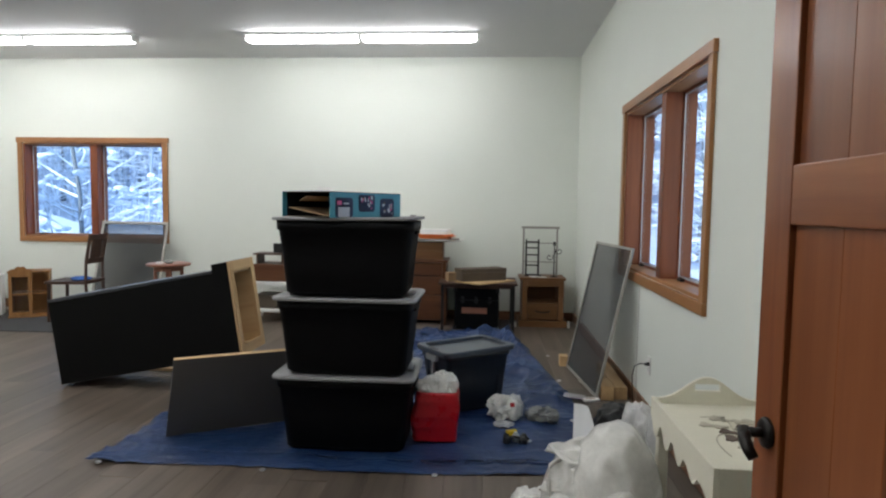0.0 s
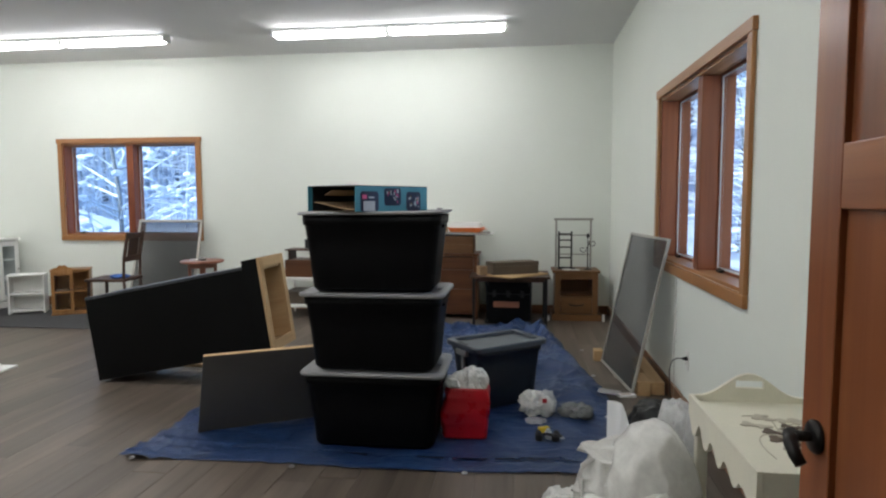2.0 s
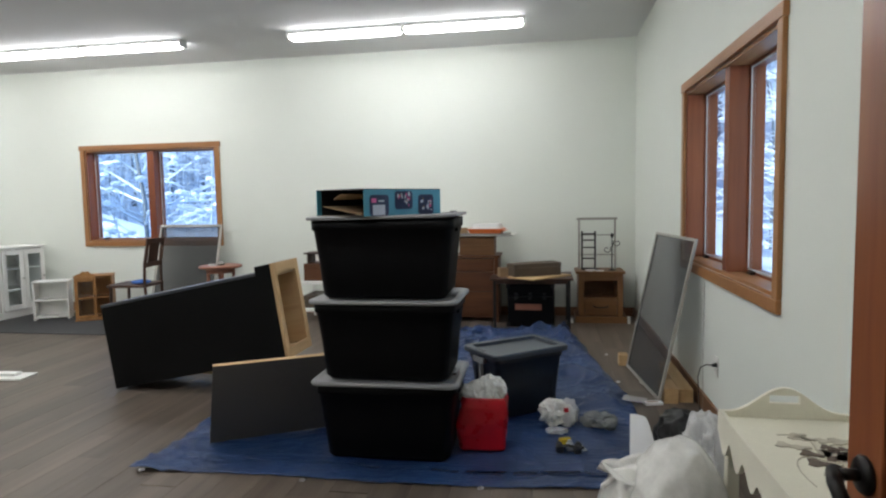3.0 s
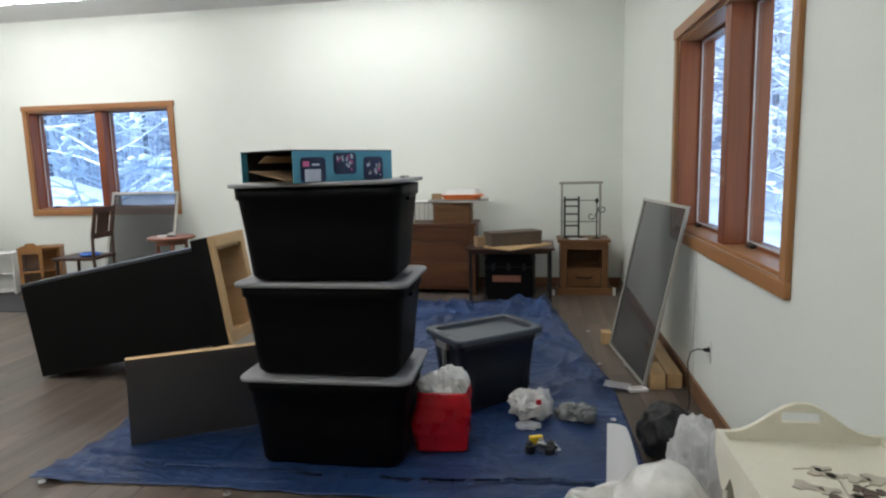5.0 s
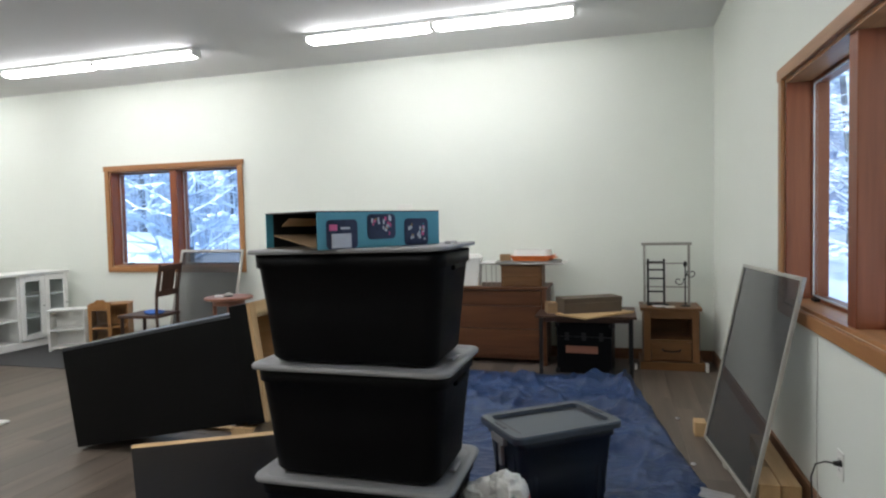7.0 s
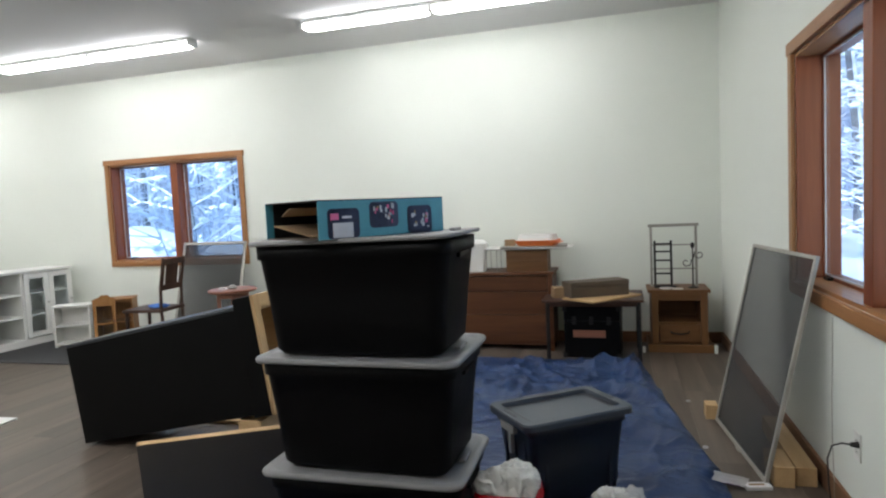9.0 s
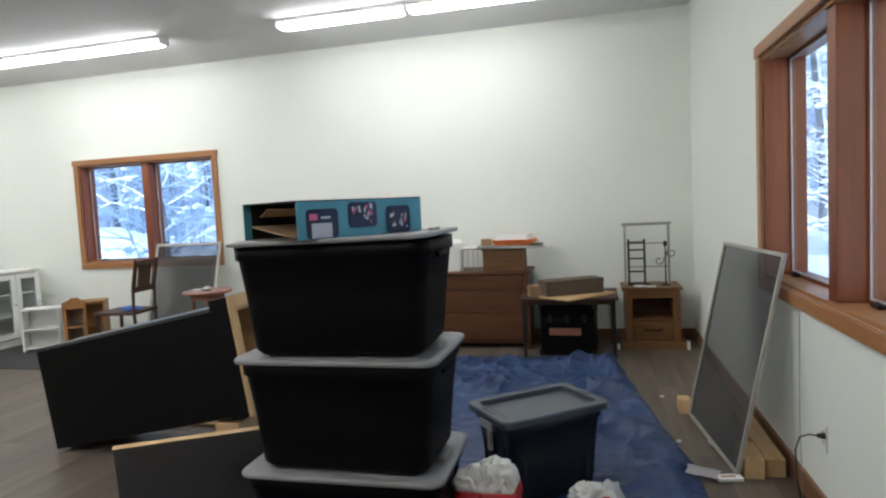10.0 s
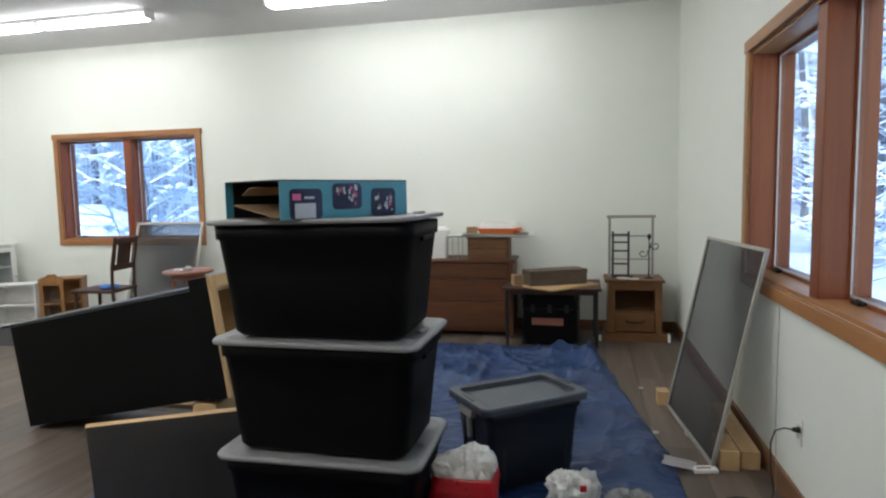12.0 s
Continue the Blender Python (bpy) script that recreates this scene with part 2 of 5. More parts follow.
# ---- builders ----
def part(name, bm, material, parent=None, label="", smooth=False):
    """Links a bmesh as one mesh object under a thing or a part."""
    me = bpy.data.meshes.new(name)
    bmesh.ops.recalc_face_normals(bm, faces=bm.faces)
    bm.to_mesh(me)
    bm.free()
    for mt in material if isinstance(material, (list, tuple)) else [material]:
        me.materials.append(mt)
    if smooth:
        me.polygons.foreach_set("use_smooth", [True] * len(me.polygons))
    ob = new(name, me)
    ob.parent = parent
    if label:
        tagged(ob, label)
    return ob


def thing(name, m, label, category, group=""):
    e = new(name)
    e.empty_display_size = 0.1
    e.matrix_basis = m
    return tagged(e, label, category, group)


def box(bm, x0, x1, y0, y1, z0, z1, bev=0.0, seg=1, mat=0):
    r = bmesh.ops.create_cube(bm, size=1.0)
    vs = r["verts"]
    for v in vs:
        v.co = Vector(((x0 + x1) / 2 + v.co.x * (x1 - x0), (y0 + y1) / 2 + v.co.y * (y1 - y0), (z0 + z1) / 2 + v.co.z * (z1 - z0)))
    fs = {f for v in vs for f in v.link_faces}
    for f in fs:
        f.material_index = mat
    if bev:
        es = list({e for v in vs for e in v.link_edges})
        bmesh.ops.bevel(bm, geom=es, offset=bev, segments=seg, affect="EDGES", profile=0.6)
    return bm


def bx(x0, x1, y0, y1, z0, z1, bev=0.004, seg=2):
    return box(bmesh.new(), x0, x1, y0, y1, z0, z1, bev, seg)


def rrect(w, d, r, n=5):
    pts = []
    for cx, cy, a0 in ((w / 2 - r, d / 2 - r, 0), (-w / 2 + r, d / 2 - r, 90), (-w / 2 + r, -d / 2 + r, 180), (w / 2 - r, -d / 2 + r, 270)):
        for i in range(n + 1):
            a = radians(a0 + 90 * i / n)
            pts.append((cx + r * math.cos(a), cy + r * math.sin(a)))
    return pts


def loft(bm, rings, cap_bottom=True, cap_top=True):
    """Skin between rings of equal point count; a ring is (points, z)."""
    vv = [[bm.verts.new((x, y, z)) for x, y in pts] for pts, z in rings]
    k = len(vv[0])
    for a, b in zip(vv, vv[1:]):
        for i in range(k):
            bm.faces.new((a[i], a[(i + 1) % k], b[(i + 1) % k], b[i]))
    if cap_bottom:
        bm.faces.new(vv[0])
    if cap_top:
        bm.faces.new(vv[-1])
    return bm


def tube(bm, pts, r0, r1=None, sides=8, cap=True):
    """Round bar along points, tapering from r0 to r1."""
    r1 = r0 if r1 is None else r1
    pts = [Vector(p) for p in pts]
    rings = []
    for i, p in enumerate(pts):
        d = (pts[min(i + 1, len(pts) - 1)] - pts[max(i - 1, 0)]).normalized()
        up = Vector((0, 0, 1)) if abs(d.z) < 0.9 else Vector((1, 0, 0))
        a = d.cross(up).normalized()
        b = d.cross(a)
        r = r0 + (r1 - r0) * i / max(1, len(pts) - 1)
        rings.append([bm.verts.new(p + (a * math.cos(q) + b * math.sin(q)) * r) for q in [2 * math.pi * j / sides for j in range(sides)]])
    for s, t in zip(rings, rings[1:]):
        for j in range(sides):
            bm.faces.new((s[j], s[(j + 1) % sides], t[(j + 1) % sides], t[j]))
    if cap:
        bm.faces.new(rings[0])
        bm.faces.new(rings[-1])
    return bm


def disc_stack(bm, cx, cy, prof, sides=20):
    """Turned shape: prof is a list of (radius, z)."""
    rings = []
    for r, z in prof:
        rings.append(([(cx + r * math.cos(2 * math.pi * j / sides), cy + r * math.sin(2 * math.pi * j / sides)) for j in range(sides)], z))
    return loft(bm, rings)


def crumple(bm, c, rad, amp=0.25, freq=3.0, sub=4, seed=0.0, flat=True):
    """A crushed bag: ball with sharp folds, sitting flat."""
    r = bmesh.ops.create_icosphere(bm, subdivisions=sub, radius=1.0)
    for v in r["verts"]:
        p = v.co.copy()
        q = p * freq + Vector((seed, seed * 1.7, seed * 0.3))
        k = 1.0 - amp * 1.7 * abs(noise.noise(q * 0.7)) - amp * 0.55 * abs(noise.noise(q * 1.7)) - amp * 0.16 * abs(noise.noise(q * 4.1))
        cell = noise.voronoi(Vector((q.x, q.y, q.z * 0.6)) * 1.15)[0]
        k += amp * 0.55 * (min(cell[0], 0.9) - 0.35)
        p = p * k
        if flat and p.z < -0.75:
            p.z = -0.75 + (p.z + 0.75) * 0.1
        v.co = Vector((c[0] + p.x * rad[0], c[1] + p.y * rad[1], c[2] + (p.z + 0.78) * rad[2] / 1.78))
    return bm


def struct(name, bm, material, label="", parent=None, smooth=False):
    ob = part(name, bm, material, parent, smooth=smooth)
    if parent is None:
        tagged(ob, label, "", "", "structure")
    elif label:
        tagged(ob, label)
    return ob


# ---- room ----
W, X, XL, YN, C, TH = 7.468, 1.222, -9.80, 0.40, 3.13, 0.20
# back window: x from -5.78 to -3.80 over the casing, z from 0.85 to 2.16
BX0, BX1, BZ0, BZ1 = -5.705, -3.872, 0.910, 2.094
# side window: y from 3.06 to 5.00 over the casing, z from 0.85 to 2.16
RY0, RY1, RZ0, RZ1 = 3.126, 4.929, 0.909, 2.098

bm = bmesh.new()
box(bm, XL - TH, BX0, W, W + TH, -0.3, C + 0.2)
box(bm, BX1, X + TH, W, W + TH, -0.3, C + 0.2)
box(bm, BX0, BX1, W, W + TH, -0.3, BZ0)
box(bm, BX0, BX1, W, W + TH, BZ1, C + 0.2)
struct("wall_north", bm, WALL, "pale sage green painted wall with a window")
bm = bmesh.new()
box(bm, X, X + TH, -1.6, RY0, -0.3, C + 0.2)
box(bm, X, X + TH, RY1, W, -0.3, C + 0.2)
box(bm, X, X + TH, RY0, RY1, -0.3, RZ0)
box(bm, X, X + TH, RY0, RY1, RZ1, C + 0.2)
struct("wall_east", bm, WALL, "pale sage green painted wall with a window")
bm = bmesh.new()
box(bm, XL - TH, XL, -1.6, W, -0.3, C + 0.2)
struct("wall_west", bm, WALL, "pale sage green painted wall")
bm = bmesh.new()
box(bm, XL, -0.98, YN - 0.14, YN, 0, C)
box(bm, 0.86, X, YN - 0.14, YN, 0, C)
box(bm, -0.98, 0.86, YN - 0.14, YN, 2.08, C)
struct("wall_south", bm, WALL, "pale sage green painted wall with a doorway")
struct("wall_hall", bx(XL, X, -1.6, -1.46, 0, C, 0), WALL, "pale painted wall behind the doorway")
struct("ceiling", bx(XL - TH, X + TH, -1.6, W + TH, C, C + 0.15, 0), CEIL, "smooth white painted ceiling")
floor = struct("floor", bx(XL, X, -1.46, W, -0.15, -0.006, 0), SUBFLOOR, "grey-brown wood-look plank floor")
# baseboards: 0.10 high, 0.018 thick
struct("baseboard_north", bx(XL + 0.02, X - 0.02, W - 0.018, W, 0.0, 0.105, 0.003), BASEX, "dark stained wood baseboard")
struct("baseboard_east", bx(X - 0.018, X, YN + 0.02, W, 0.0, 0.105, 0.003), BASEW, "dark stained wood baseboard")
struct("baseboard_west", bx(XL, XL + 0.018, YN, W, 0.0, 0.105, 0.003), BASEW, "dark stained wood baseboard")


def build_window(name, m, w, h, label, depth=0.18, shift=0.0):
    """Twin casement. Local x across, local y into the wall, z up from the opening's foot; origin at the opening's lower corner."""
    root = new(name)
    root.matrix_basis = m
    tagged(root, label, "", "", "structure")
    cw, mw = 0.063, 0.095
    part("window_casing", bx(-cw, 0, -0.022, 0.0, 0.0, h, 0.004), TRIM_V, root)
    part("window_casing", bx(w, w + cw, -0.022, 0.0, 0.0, h, 0.004), TRIM_V, root)
    part("window_head_casing", bx(-cw - 0.012, w + cw + 0.012, -0.026, 0.0, h, h + cw, 0.004), TRIM_H, root)
    part("window_sill", bx(-cw, w + cw, -0.024, 0.0, -cw, 0.0, 0.004), TRIM_H, root)
    part("window_jamb", bx(0.0, 0.02, 0.0, depth, 0.02, h - 0.02, 0.002), TRIM_SHADE, root)
    part("window_jamb", bx(w - 0.02, w, 0.0, depth, 0.02, h - 0.02, 0.002), TRIM_SHADE, root)
    part("window_head", bx(0.0, w, 0.0, depth, h - 0.02, h, 0.002), TRIM_H, root)
    part("window_stool", bx(0.0, w, 0.0, depth, 0.0, 0.02, 0.002), TRIM_H, root)
    mid = w / 2 + shift
    part("mullion", bx(mid - mw / 2, mid + mw / 2, 0.016, depth, 0.02, h - 0.02, 0.004), TRIM_SHADE, root)
    for a, b in ((0.02, mid - mw / 2), (mid + mw / 2, w - 0.02)):
        bm = bmesh.new()
        s = 0.016
        for k, (y0, y1) in enumerate(((depth - 0.06, depth - 0.03), (depth - 0.03, depth + 0.02))):
            e = s * 0.75
            box(bm, a, a + e, y0, y1, 0.02, h - 0.02)
            box(bm, b - e, b, y0, y1, 0.02, h - 0.02)
            box(bm, a + e, b - e, y0, y1, 0.02, 0.02 + e * 1.2)
            box(bm, a + e, b - e, y0, y1, h - 0.02 - e, h - 0.02)
        sash = part("sash", bm, TRIM_SHADE, root)
        bm = bmesh.new()
        i0, i1, z0, z1, t = a + 0.0125, b - 0.0125, 0.0350, h - 0.0325, 0.008
        for q in ((i0, i0 + t, z0, z1), (i1 - t, i1, z0, z1), (i0 + t, i1 - t, z0, z0 + t), (i0 + t, i1 - t, z1 - t, z1)):
            box(bm, q[0], q[1], depth - 0.056, depth - 0.051, q[2], q[3])
        part("glazing_seal", bm, SASH, sash)
        g = part("pane", bx(i0 + 0.002, i1 - 0.002, depth - 0.050, depth - 0.045, z0 + 0.002, z1 - 0.002, 0), GLASS, root)
        g.visible_shadow = False
        bm = bmesh.new()
        cxm = a + 0.12
        box(bm, cxm - 0.035, cxm + 0.035, depth - 0.085, depth - 0.055, 0.02, 0.035, 0.004)
        tube(bm, [(cxm, depth - 0.075, 0.035), (cxm + 0.03, depth - 0.085, 0.045), (cxm + 0.09, depth - 0.08, 0.04)], 0.006)
        part("crank", bm, DARKM, root, "bronze window crank")
    return root


build_window("window_1", pose(BX0, W, BZ0), BX1 - BX0, BZ1 - BZ0, "twin window with reddish alder trim, snowy woods outside")
build_window("window_2", pose(X, RY1, RZ0, 0, 0, -90), RY1 - RY0, RZ1 - RZ0, "tall twin window with reddish alder trim, snowy woods outside", 0.18, 0.035)


# ---- ceiling lamps: strips in pairs, three rows ----
def strip_lamp(m):
    e = thing("ceiling_light", m, "long white fluorescent strip light, lit, on the ceiling", "ceiling light", "strip lights in rows")
    part("housing", bx(-0.60, 0.60, -0.065, 0.065, -0.035, 0.0, 0.006), HOUSING, e)
    bm = loft(bmesh.new(), [([(x, y) for x, y in rrect(1.17 - i, 0.115 - i * 0.6, 0.02)], z) for i, z in ((0.05, -0.085), (0.015, -0.075), (0.0, -0.055), (0.0, -0.0365))])
    part("diffuser", bm, DIFF, e, "glowing white diffuser", True)
    for s in (-1, 1):
        part("end_cap", bx(s * 0.5985 - 0.0125, s * 0.5985 + 0.0125, -0.068, 0.068, -0.08, -0.002, 0.006), HOUSING, e)
    return e


first = strip_lamp(pose(-1.785, 6.44, C))
for yy in (6.44, 3.90, 1.40):
    for xx in (-1.785, -0.57, -4.20, -5.415, -7.63, -8.845):
        if (xx, yy) != (-1.785, 6.44):
            copy_thing(first, pose(xx, yy, C))


# ---- door, open into the room ----
def build_door():
    """Alder door, hinged at the doorway's jamb; local y runs from hinge to latch edge, local x=0 is the face to the walk."""
    e = thing("door_1", pose(0.752, 0.541, 0.008, 0, 0, 0.3), "open alder plank-panel door with dark lever handle", "door")
    w, h, t = 0.86, 2.03, 0.044
    sw = 0.110
    for y0, y1 in ((0.0, sw), (w - sw, w)):
        part("stile", bx(0, t, y0, y1, 0, h, 0.003), DOORW, e)
    for z0, z1 in ((0.0, 0.22), (1.325, 1.441), (h - 0.125, h)):
        part("rail", bx(0.0005, t - 0.0005, sw, w - sw, z0, z1, 0.003), DOORR, e)
    for z0, z1 in ((0.22, 1.325), (1.441, h - 0.125)):
        ys = [sw - 0.01, 0.265, 0.455, 0.590, w - sw + 0.01]
        for ya, yb in zip(ys, ys[1:]):
            part("panel_board", bx(0.013, t - 0.013, ya + 0.0003, yb - 0.0003, z0 - 0.01, z1 + 0.01, 0.001, 1), DOORW, e)
    for side, s in ((-1, 0.0), (1, t)):
        yh, zh = w - 0.064, 0.892
        bm = bmesh.new()
        disc_stack(bm, 0, 0, [(0.032, 0.0), (0.033, 0.005), (0.028, 0.011), (0.012, 0.013)], 20)
        for v in bm.verts:
            v.co = Vector((s + side * v.co.z, yh + v.co.x, zh + v.co.y))
        rose = part("rosette", bm, DARKM, e, "dark bronze rosette", True)
        bm = bmesh.new()
        tube(bm, [(s, yh, zh), (s + side * 0.045, yh, zh)], 0.011, 0.010, 12)
        tube(bm, [(s + side * 0.042, yh + 0.012, zh), (s + side * 0.054, yh - 0.018, zh - 0.008), (s + side * 0.054, yh - 0.038, zh - 0.022), (s + side * 0.048, yh - 0.050, zh - 0.036)], 0.014, 0.011, 12)
        part("lever", bm, DARKM, rose, "dark bronze lever", True)
    part("latch_plate", bx(0.010, t - 0.010, w, w + 0.002, 0.86, 0.93, 0), DARKM, e)
    for z in (0.2, 1.0, 1.8):
        bm = bmesh.new()
        tube(bm, [(t + 0.006, -0.006, z - 0.045), (t + 0.006, -0.006, z + 0.045)], 0.007, None, 8)
        part("hinge", bm, DARKM, e)
    return e


build_door()


# ---- storage totes ----
def tote_body(bm, w, d, h, wb, db, r=0.05):
    rings = []
    for k, z in ((0.0, 0.0), (0.06, 0.018), (0.5, h * 0.5), (0.93, h - 0.06)):
        rings.append((rrect(wb + (w - wb) * k, db + (d - db) * k, r), z))
    rings[0] = (rrect(wb - 0.03, db - 0.03, r * 0.8), 0.0)
    rings += [(rrect(w + 0.012, d + 0.012, r), h - 0.055), (rrect(w + 0.016, d + 0.016, r), h - 0.005)]
    return loft(bm, rings)


def tote_lid(bm, w, d, r=0.055, sag=0.0):
    loft(bm, [(rrect(w - 0.012, d - 0.012, r), -0.016), (rrect(w, d, r), -0.014), (rrect(w + 0.004, d + 0.004, r), 0.000),
              (rrect(w - 0.004, d - 0.004, r), 0.009), (rrect(w - 0.05, d - 0.05, r), 0.011), (rrect(w - 0.075, d - 0.075, r * 0.8), 0.002)], False, True)
    return bm


def black_tote(m, label, warp=0.0, flat=0.78):
    e = thing("storage_tote", m, label, "storage tote", "stacked black totes")
    h = 0.411
    bm = tote_body(bmesh.new(), 0.735, 0.455, h, 0.655, 0.395, 0.06)
    body = part("body", bm, BLACKP, e, "black plastic tub", True)
    body.data.polygons.foreach_set("use_smooth", [len(p.vertices) == 4 for p in body.data.polygons])
    for s in (-1, 1):
        part("handle", bx(s * 0.366 - 0.012, s * 0.366 + 0.012, -0.075, 0.075, h - 0.075, h - 0.055, 0.006), BLACKP, body)
    bm = tote_lid(bmesh.new(), 0.785, 0.505)
    for v in bm.verts:
        v.co.z = v.co.z * flat + h + 0.004 + warp * (v.co.x / 0.39) ** 2 * (1 if v.co.x > 0 else 0.2)
    lid = part("lid", bm, GREYP, e, "grey plastic lid", True)
    lid.data.polygons.foreach_set("use_smooth", [len(p.vertices) == 4 for p in lid.data.polygons])
    for s in (-1, 1):
        part("clip", bx(s * 0.345 - 0.012, s * 0.345 + 0.012, -0.05, 0.05, h + 0.012 + (warp * 0.7 if s > 0 else 0), h + 0.023 + (warp * 0.7 if s > 0 else 0), 0.004), GREYP, lid)
    return e


black_tote(pose(-0.603, 3.475, 0.014, 0, 0, 0.4), "black plastic tote with grey lid at the foot of a stack")
black_tote(pose(-0.598, 3.472, 0.441, 0, 0, -0.6), "black plastic tote with grey lid in the middle of a stack")
black_tote(pose(-0.602, 3.478, 0.868, 0, 0, 0.8), "black plastic tote with warped grey lid on top of a stack", 0.012, 0.65)


def blue_tote():
    e = thing("storage_tote", pose(0.031, 4.158, 0.014, 0, 0, 38), "navy blue plastic tote with closed lid on a tarp", "storage tote")
    h = 0.408
    body = part("body", tote_body(bmesh.new(), 0.505, 0.325, h, 0.44, 0.27, 0.035), NAVYP, e, "navy plastic tub", True)
    body.data.polygons.foreach_set("use_smooth", [len(p.vertices) == 4 for p in body.data.polygons])
    for s in (-1, 1):
        for yy in (-0.09, 0.0, 0.09):
            part("rib", bx(s * 0.235 - 0.012, s * 0.235 + 0.012, yy - 0.008, yy + 0.008, 0.05, h - 0.09, 0.003), NAVYP, body)
    for fx in (-0.17, 0.17):
        part("rib", bx(fx - 0.01, fx + 0.01, -0.150, -0.135, 0.05, h - 0.075, 0.003), NAVYP, body)
    bm = bmesh.new()
    w, d, r = 0.575, 0.375, 0.04
    loft(bm, [(rrect(w - 0.012, d - 0.012, r), -0.024), (rrect(w, d, r), -0.022), (rrect(w + 0.004, d + 0.004, r), 0.002), (rrect(w - 0.004, d - 0.004, r), 0.011),
              (rrect(w - 0.082, d - 0.082, r * 0.7), 0.012), (rrect(w - 0.086, d - 0.086, r * 0.7), 0.010), (rrect(w - 0.094, d - 0.094, r * 0.6), -0.010),
              (rrect(w - 0.150, d - 0.150, r * 0.5), -0.0095), (rrect(w - 0.156, d - 0.156, r * 0.5), -0.006)], False, True)
    for v in bm.verts:
        v.co.z += h + 0.002
    lid = part("lid", bm, NAVYL, e, "slate blue plastic lid")
    for s in (-1, 1):
        part("handle", bx(s * 0.272 - 0.014, s * 0.272 + 0.014, -0.06, 0.06, h - 0.065, h - 0.026, 0.006), LATCH, e, "grey plastic latch")
        part("latch_strap", bx(s * 0.262 - 0.010, s * 0.262 + 0.010, -0.012, 0.012, h - 0.17, h - 0.066, 0.004), LATCH, e, "grey plastic strap")
        part("grip", bx(s * 0.264 - 0.008, s * 0.264 + 0.008, -0.05, 0.05, h + 0.008, h + 0.0165, 0.002), NAVYP, lid)


blue_tote()


# ---- tarp under the totes ----
def build_tarp():
    nx, ny = 150, 210
    x0, x1, y0, y1 = -1.90, 0.80, 3.01, 6.72
    bm = bmesh.new()
    grid = []
    for j in range(ny + 1):
        row = []
        v = j / ny
        for i in range(nx + 1):
            u = i / nx
            x, y = x0 + (x1 - x0) * u, y0 + (y1 - y0) * v
            x += 0.03 * math.sin(v * 9) * (1 - u) + (0.02 * math.sin(v * 7 + 1) - 0.17 * max(0.0, y - 4.5)) * u - 0.02 * (1 - v) * u
            x += 0.72 * max(0.0, v - 0.2) * (1 - u) * 1.0
            y += 0.02 * math.sin(u * 8) + (0.10 * u if v < 0.05 else 0.0) * (1 - v) - 0.05 * u * v
            p = Vector((x, y, 0.3))
            warp = p + Vector((noise.noise(p * 1.3), noise.noise(p * 1.3 + Vector((7, 0, 0))), 0)) * 0.16
            r1 = (1 - min(1.0, abs(noise.noise(Vector((warp.x * 3.0, warp.y * 1.4, 0))) * 3.0))) ** 2
            r2 = (1 - min(1.0, abs(noise.noise(Vector((warp.x * 2.3, warp.y * 5.0, 4.0))) * 2.8))) ** 2
            r3 = (1 - min(1.0, abs(noise.noise(warp * 8.0)) * 3.0)) ** 2
            far = max(0.0, min(1.0, (v - 0.42) / 0.3))
            right = max(0.0, min(1.0, (u - 0.74) / 0.14)) * max(0.0, min(1.0, (v - 0.18) / 0.2))
            wr = 0.62 * r1 ** 1.4 + 0.40 * r2 ** 1.4 * (1 - 0.4 * right) + 0.16 * r3
            left = max(0.0, min(1.0, (0.16 - u) / 0.1))
            hem = 0.25 + 0.75 * min(1.0, (1 - u) / 0.05, (1 - v) / 0.03)
            amp = 0.014 + 0.055 * far + 0.070 * right + 0.025 * left
            fold = max(0.0, 1 - abs((x + 0.2) % 0.62 - 0.31) / 0.02) + max(0.0, 1 - abs((y + 0.1) % 0.75 - 0.37) / 0.02)
            z = 0.006 + wr * amp * hem + 0.004 * fold
            bunch = max(0.0, 1 - abs(v - 0.93 + 0.025 * math.sin(u * 11)) / 0.05) * min(1.0, max(0.0, (u - 0.45) / 0.15)) * min(1.0, (1 - u) / 0.06)
            z += 0.050 * bunch * (0.35 + abs(noise.noise(Vector((x * 4.0, y * 5.0, 9.0)))) * 1.6)
            if u < 0.45 and v > 0.93:
                z *= 0.4 + (1 - v) * 8
            row.append(bm.verts.new((x, y, z)))
        grid.append(row)
    for a, b in zip(grid, grid[1:]):
        for i in range(nx):
            bm.faces.new((a[i], a[i + 1], b[i + 1], b[i]))
    e = thing("tarp", pose(0, 0, 0), "wrinkled blue plastic tarpaulin spread on the floor", "tarp")
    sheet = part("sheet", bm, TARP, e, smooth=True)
    sheet.modifiers.new("thick", "SOLIDIFY").thickness = 0.0015
    for gx, gy in [(-1.82, 3.0), (-0.95, 2.995), (-0.08, 3.02), (0.55, 3.08), (0.72, 3.9), (0.74, 4.8), (0.73, 5.6)]:
        bm = bmesh.new()
        tube(bm, [(gx + 0.012 * math.cos(q), gy + 0.012 * math.sin(q), 0.02) for q in [k * math.pi / 6 for k in range(13)]], 0.004, None, 6)
        part("grommet", bm, STEEL, e, "shiny metal eyelet")


build_tarp()


